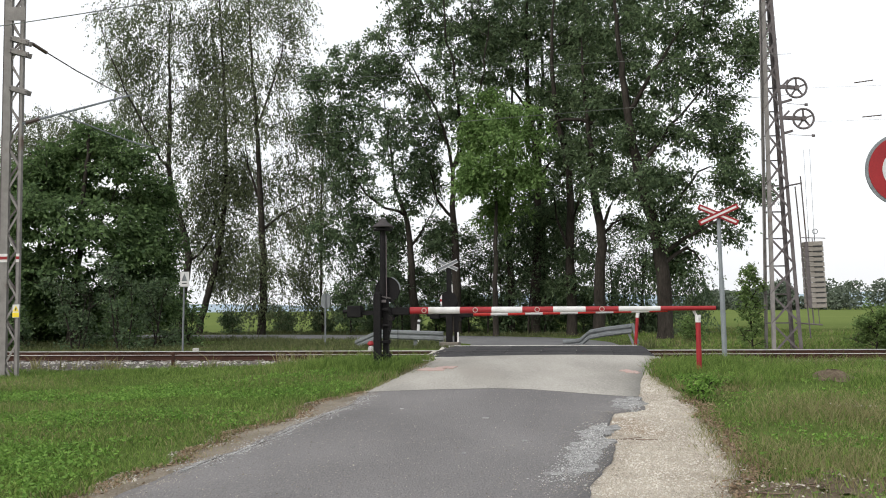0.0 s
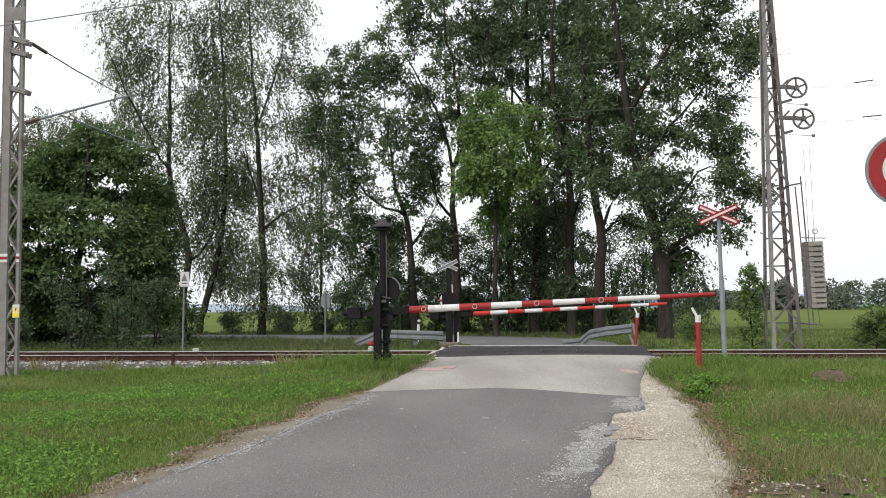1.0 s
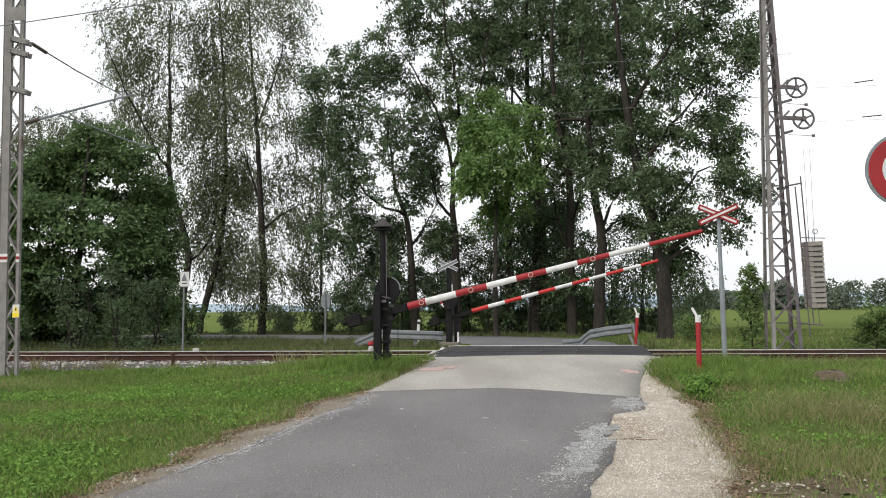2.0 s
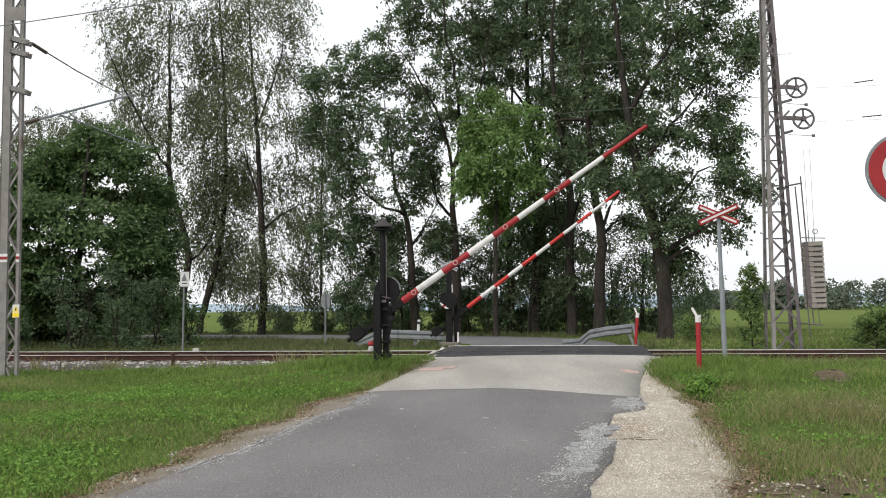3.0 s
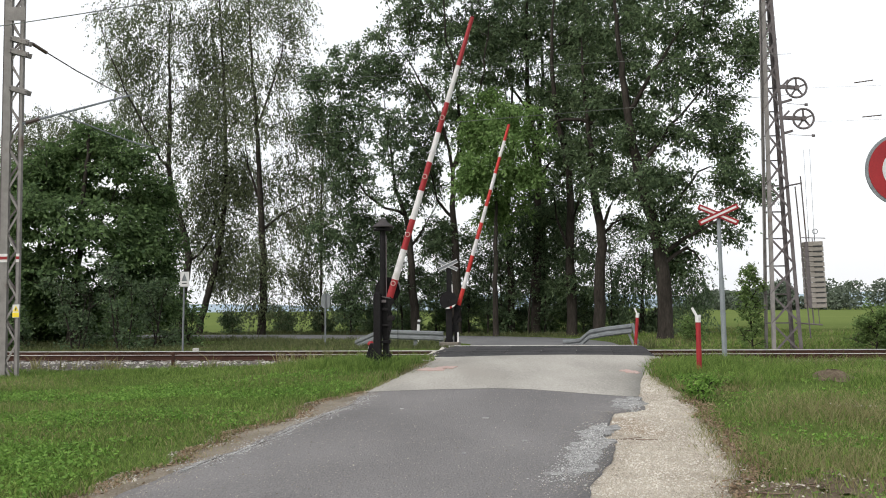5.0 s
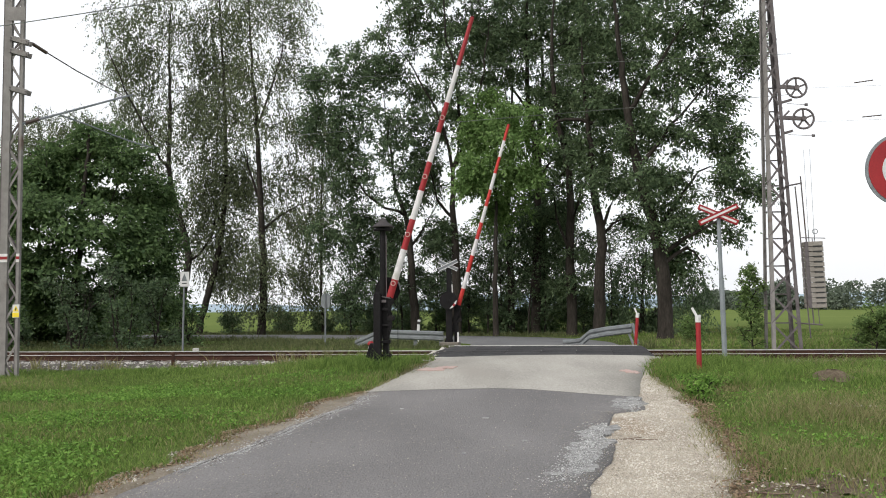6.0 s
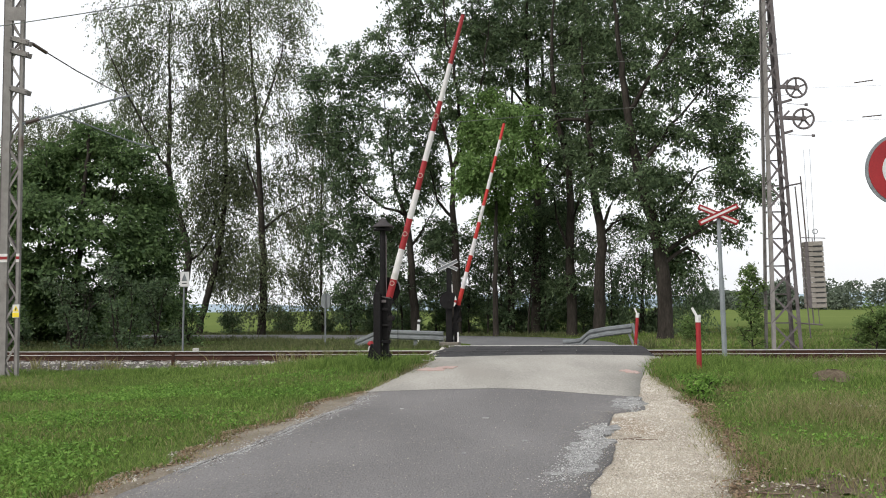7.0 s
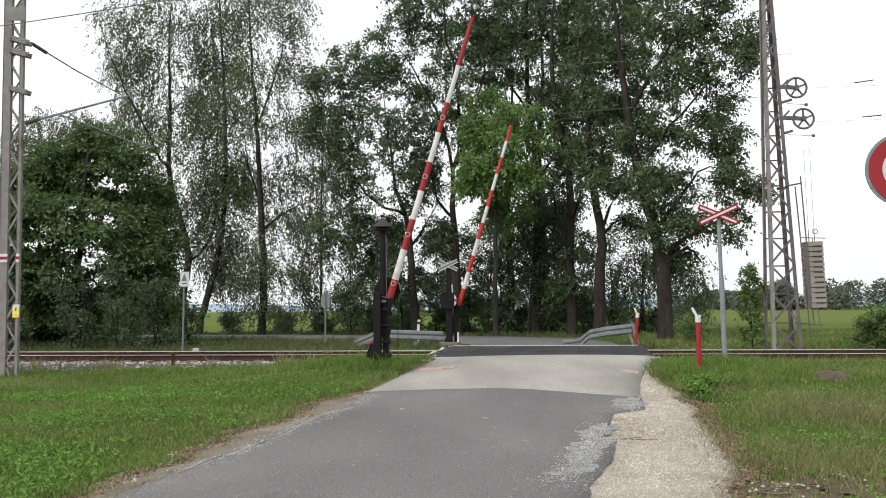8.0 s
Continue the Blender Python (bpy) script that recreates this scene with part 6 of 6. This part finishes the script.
    blades("meadow_edge_straw", x[~lush], y[~lush], tall[~lush] * 1.5, 0.014, M_GRASS_DRY, "pale seeding grass at the meadow's edge", rng)
    # tufts round posts
    tx, ty = [], []
    for cx, cy, r, k in ((-1.2, 17.5, 0.45, 1700), (-1.9, 18.3, 0.6, 1300), (5.1, 16.9, 0.5, 1200), (6.2, 19.2, 0.6, 700), (-2.5, 18.2, 0.7, 700), (0.0, 17.9, 0.4, 400), (8.5, 18.8, 1.5, 2200), (11, 18.6, 1.5, 2000), (6.0, 16.6, 0.7, 1500), (7.4, 17.6, 0.8, 1500), (5.4, 18.2, 0.6, 1400), (-6, 21.2, 2.5, 900), (4.9, 15.2, 0.3, 600)):
        tx.append(cx + rng.normal(size=k) * r)
        ty.append(cy + rng.normal(size=k) * r * 0.45)
    tx, ty = np.concatenate(tx), np.concatenate(ty)
    keep = (across(tx, ty) < -1.9) & ((tx < np.interp(ty, *VERGE_L)) | (tx > np.interp(ty, *ROAD_R)))
    blades("tall_tufts", tx[keep], ty[keep], 0.17 + 0.05 * np.exp(-(tx[keep] + 1.3) ** 2), 0.010, M_GRASS, "tall grass tufts round the posts", rng)
    # broad-leaved weeds
    for nm, x0, x1, n, lab in (("lawn_weeds", -11, -1, 15000, "broad-leaved weeds in the lawn"), ("shoulder_weeds", 3.2, 9, 1100, "broad-leaved weeds in the rough grass")):
        x, y = lawn(n, x0, x1, 6.2, 17.5, 1.2)
        keep = (x < np.interp(y, *VERGE_L) - 0.1) | (x > np.interp(y, *GRAVEL_R) + 0.15)
        keep &= rng.random(len(x)) < 0.28 + 0.55 * clump(x, y, 0.7) + 0.25 * clump(x + 3, y, 0.23)
        x, y = x[keep], y[keep]
        c = np.repeat(np.stack([x, y, ground_z(x, y) + 0.03], -1), 9, 0)
        c = c + rng.normal(size=c.shape) * np.array((0.06, 0.06, 0.02))
        ob = leaves(nm, c, 0.050, M_WEED, None, rng, 0.6, 0.5)
        tagged(ob, lab, "weeds", kind="stuff")


build_grass()


def patch(name, cx, cy, rx, ry, turn, lift, mat, label, seed, ragged=0.3, parent=None, n=26):
    """A thin irregular plate lying on the road."""
    rng = np.random.default_rng(seed)
    bm = bmesh.new()
    c, s = math.cos(radians(turn)), math.sin(radians(turn))
    top, low = [], []
    p0, p1, p2 = rng.uniform(0, 6.28, 3)
    for i in range(n):
        a = 2 * math.pi * i / n
        k = 1 + ragged * (0.45 * math.sin(2 * a + p0) + 0.35 * math.sin(5 * a + p1) + 0.25 * math.sin(11 * a + p2) + 0.2 * rng.uniform(-1, 1))
        u, v = rx * k * math.cos(a), ry * k * math.sin(a)
        x, y = cx + u * c - v * s, cy + u * s + v * c
        l, r = np.interp(y, *ROAD_L), np.interp(y, *ROAD_R)
        t = min(1.2, max(-0.2, (x - l) / (r - l)))
        z = float(road_z(y)) + 0.04 * max(-0.4, 1 - (2 * t - 1) ** 2) + lift
        top.append(bm.verts.new((x, y, z)))
        low.append(bm.verts.new((x, y, z - 0.03)))
    bm.faces.new(top)
    for i in range(n):
        j = (i + 1) % n
        bm.faces.new((top[j], top[i], low[i], low[j]))
    return tagged(part(name, bm, mat), label, "road patch", kind="structure")


def build_road_wear():
    for i, (x, y, rx, ry, a) in enumerate(((1.40, 8.90, 0.17, 0.50, -14), (1.58, 9.65, 0.20, 0.60, -18), (1.86, 10.65, 0.20, 0.42, -28), (2.72, 12.95, 0.26, 0.55, -20))):
        patch("road_patch", x, y, rx, ry, a, 0.004, M_PATCH, "pale crumbling asphalt at the road's edge", 40 + i, 0.5, n=90)
    rng = np.random.default_rng(44)
    y = rng.uniform(7.6, 14.2, 1800)
    x = np.interp(y, *ROAD_R) - np.abs(rng.normal(size=len(y))) * 0.2
    t = (x - np.interp(y, *ROAD_L)) / (np.interp(y, *ROAD_R) - np.interp(y, *ROAD_L))
    y2 = rng.uniform(7.0, 14.4, 2600)
    x2 = np.interp(y2, *ROAD_L) + rng.normal(size=len(y2)) * 0.10 + 0.08
    t2 = (x2 - np.interp(y2, *ROAD_L)) / (np.interp(y2, *ROAD_R) - np.interp(y2, *ROAD_L))
    c = rng.integers(0, 5, 3600)
    y3 = np.array((8.9, 9.6, 10.6, 12.9, 8.4))[c] + rng.normal(size=len(c)) * 0.30
    x3 = np.minimum(np.array((1.36, 1.54, 1.85, 2.70, 1.15))[c] + 0.3 * (y3 - np.array((8.9, 9.6, 10.6, 12.9, 8.4))[c]) + rng.normal(size=len(c)) * 0.11, np.interp(y3, *ROAD_R) - 0.01)
    t3 = (x3 - np.interp(y3, *ROAD_L)) / (np.interp(y3, *ROAD_R) - np.interp(y3, *ROAD_L))
    y4 = rng.uniform(8.6, 14.0, 2600)
    x4 = np.interp(y4, *ROAD_L) + 0.12 + rng.normal(size=len(y4)) * 0.09 * (0.5 + np.abs(np.sin(y4 * 2.3)))
    t4 = (x4 - np.interp(y4, *ROAD_L)) / (np.interp(y4, *ROAD_R) - np.interp(y4, *ROAD_L))
    t5 = np.clip(np.concatenate([t3, t4]), 0, 1)
    xx, yy = np.concatenate([x3, x4]), np.concatenate([y3, y4])
    stones("bared_stones", np.stack([xx, yy, road_z(yy) + 0.04 * (1 - (2 * t5 - 1) ** 2) + 0.003], -1), 0.0065, M_CHIP, "pale stone bared where the asphalt crumbles", "gravel", 6)
    x, y, t = np.concatenate([x, x2]), np.concatenate([y, y2]), np.clip(np.concatenate([t, t2]), 0, 1)
    stones("asphalt_crumbs", np.stack([x, y, road_z(y) + 0.04 * (1 - (2 * t - 1) ** 2)], -1), 0.005, M_GRIT, "pale loose crumbs on the asphalt's edge", "gravel", 4)
    for i, (x, y, rx, ry) in enumerate(((0.54, 11.48, 0.05, 0.04), (1.03, 8.33, 0.11, 0.05), (-0.6, 12.4, 0.03, 0.03), (0.9, 9.9, 0.03, 0.03), (0.2, 9.2, 0.02, 0.03), (-1.0, 9.6, 0.02, 0.03))):
        patch("road_scar", x, y, rx, ry, 0, 0.008, M_PATCH, "small pale scar in the asphalt", 50 + i)
    for i, (x, y) in enumerate(((-2.50, 8.9), (-2.20, 9.7), (-2.00, 10.6), (-1.78, 11.5), (-1.52, 12.5))):
        patch("edge_wear", x + 0.02 * (i % 3), y, 0.05, 0.34, -15, 0.004, M_PATCH, "pale frayed edge of the asphalt", 60 + i, 0.5, n=50)
        patch("edge_crack", x + 0.05, y + 0.1, 0.008, 0.40, -14, 0.006, M_CRACK, "dark crack along the asphalt's edge", 70 + i, 0.5)
    for i, (x, y, rx, ry) in enumerate(((-0.25, 17.9, 0.22, 0.32), (0.05, 18.2, 0.16, 0.25), (3.65, 17.2, 0.16, 0.25))):
        patch("paint_mark", x, y, rx, ry, 0, 0.020, M_PINK, "faded pink paint mark on the road", 90 + i, 0.55)


build_road_wear()


def build_shoulder_clutter():
    rng = np.random.default_rng(61)
    for nm, cx, cy, r, h, mat, lab in (("earth_mound", 7.05, 15.95, 0.42, 0.14, M_DIRT, "small heap of brown earth in the grass"), ("dirt_patch", 2.95, 7.75, 0.42, 0.015, M_DIRT, "bare brown earth beside the gravel"), ("dirt_patch", 3.75, 8.0, 0.5, 0.015, M_DIRT, "bare brown earth beside the gravel")):
        bm = bmesh.new()
        n, k = 28, 6
        rows = []
        wob = 1 + 0.25 * rng.uniform(-1, 1, n)
        for j in range(k):
            u = j / (k - 1)
            rows.append([])
            for i in range(n):
                a = 2 * math.pi * i / n
                x, y = cx + r * u * wob[i] * math.cos(a), cy + r * u * wob[i] * math.sin(a)
                rows[-1].append(bm.verts.new((x, y, float(ground_z(x, y)) - 0.02 + h * (1 - u * u) * (1 + 0.3 * rng.uniform(-1, 1)))))
        for j in range(k - 1):
            for i in range(n):
                q = (rows[j][i], rows[j][(i + 1) % n], rows[j + 1][(i + 1) % n], rows[j + 1][i])
                bm.faces.new(q)
        tagged(part(nm, bm, mat, smooth=True), lab, "earth", kind="structure" if h < 0.05 else "")
    pts = []
    for cx, cy, r, k in ((5.75, 12.3, 0.16, 40), (6.1, 12.0, 0.12, 15), (3.0, 7.8, 0.25, 50), (3.7, 8.0, 0.25, 14)):
        p = np.stack([cx + rng.normal(size=k) * r, cy + rng.normal(size=k) * r * 0.7], -1)
        pts.append(np.column_stack([p, ground_z(p[:, 0], p[:, 1]) + 0.02]))
    stones("scattered_stones", np.concatenate(pts), 0.014, M_PEBBLE, "pale broken stones scattered in the grass", "stones", 12)
    tree(5.15, 9.35, 0.55, 0.012, 0.05, 0.38, 401, M_LEAF_BUSH, "dark leafy weed clump at the verge", 16, 4, 14, 0.07, 0.12, stems=2, low=8, category="weed", name="weed_clump")
    for i, (x, y) in enumerate(((3.98, 13.9), (4.25, 14.5), (4.55, 14.9), (4.9, 15.3), (4.2, 15.1))):
        tree(x, y, 0.17, 0.006, 0.05, 0.30, 402 + i, M_WEED, "low bright green weed clump by the gravel", 12, 4, 9, 0.06, 0.10, stems=2, low=8, category="weed", name="weed_clump")
    y = rng.uniform(7.3, 13.5, 2600)
    x = np.interp(y, *GRAVEL_R) + rng.normal(size=len(y)) * 0.09 + 0.06 + 0.10 * (np.sin(y * 3.1) > 0.2)
    c = np.stack([x, y, road_z(y) - 0.035 + 0.02 * rng.random(len(y))], -1)
    y2 = rng.uniform(7.2, 14.8, 2600)
    x2 = np.interp(y2, *VERGE_L) + np.abs(rng.normal(size=len(y2))) * 0.16 - 0.06
    c = np.concatenate([c, np.stack([x2, y2, road_z(y2) - 0.035 + 0.02 * rng.random(len(y2))], -1)])
    tagged(leaves("dead_litter", c, 0.055, M_LITTER, None, rng, 0.4, 0.35), "reddish-brown dead leaves and stalks along the verges", "litter", kind="stuff")
    for x, y, length, turn in ((3.15, 7.85, 0.75, 12), (3.35, 7.95, 0.6, 30), (2.75, 7.62, 0.5, -8), (3.6, 8.0, 0.7, 20), (2.2, 10.15, 0.55, -6)):
        z = float(road_z(y)) - 0.02
        t = thing("fallen_twig", pose(x, y, z, 0, 0, turn), "dry brown fallen twig on the ground", "twig", "fallen twigs")
        part("stick", tube_curve(bmesh.new(), [(-length / 2, 0, 0), (-length / 6, 0.03, 0.012), (length / 5, -0.02, 0.01), (length / 2, 0.03, 0.004)], 0.007, 5), M_STICK, t)
        part("side_twig", tube_curve(bmesh.new(), [(-length / 6, 0.03, 0.012), (0.02, 0.09, 0.02), (0.10, 0.16, 0.012)], 0.004, 5), M_STICK, t)


build_shoulder_clutter()


# ---- movement ----
def motions():
    near = [(0.0, 0.0), (0.55, 0.1), (0.8, 1.0), (1.0, 2.4), (1.2, 3.8), (1.5, 6.4), (1.7, 8.8), (2.0, 13.6), (2.4, 21.6), (2.8, 30.0), (3.0, 34.7), (3.5, 46.7), (4.0, 58.0), (4.2, 62.1),
            (4.5, 67.7), (4.6, 69.4), (4.7, 70.8), (5.0, 73.0), (5.4, 73.2), (5.8, 72.9), (6.2, 73.3), (6.6, 74.3), (7.0, 74.8), (7.4, 73.9), (7.7, 73.1), (8.0, 72.9)]
    far = [(0.0, 0.0), (0.5, 0.2), (0.8, 1.1), (1.0, 1.9), (1.5, 6.1), (1.7, 8.9), (2.0, 14.0), (2.4, 22.4), (2.8, 31.3), (3.0, 36.2), (3.5, 48.6), (4.0, 60.5),
           (4.5, 69.7), (4.6, 71.1), (4.7, 72.0), (5.0, 73.6), (5.4, 73.6), (5.8, 73.3), (6.2, 74.4), (6.6, 75.0), (7.0, 75.0), (7.4, 73.8), (7.7, 73.1), (8.0, 72.9)]
    far = [(t, a + 0.6 * math.cos(radians(a))) for t, a in far]
    for boom, rows in ((near_boom, near), (far_boom, far)):
        p = tuple(boom.location)
        walk(boom, [(t, pose(*p, 0, -a, 0)) for t, a in rows])
    q = tuple(near_disc.location)
    walk(near_disc, [(t, pose(*q, 0, -a * 1.15, 0)) for t, a in near])
    # the far disc goes on creeping round after its arm has come to rest
    q = tuple(far_disc.location)
    turn = [(0.0, 0), (0.5, 0), (1.0, 2), (1.5, 8), (2.0, 18), (2.4, 29), (2.8, 43), (3.0, 52), (3.5, 82), (4.0, 90), (4.5, 97), (4.7, 101), (5.2, 117), (5.8, 135), (6.0, 140), (6.5, 157), (7.0, 171), (7.5, 177), (8.0, 180)]
    walk(far_disc, [(t, pose(*q, 0, -a, 0)) for t, a in turn])


motions()
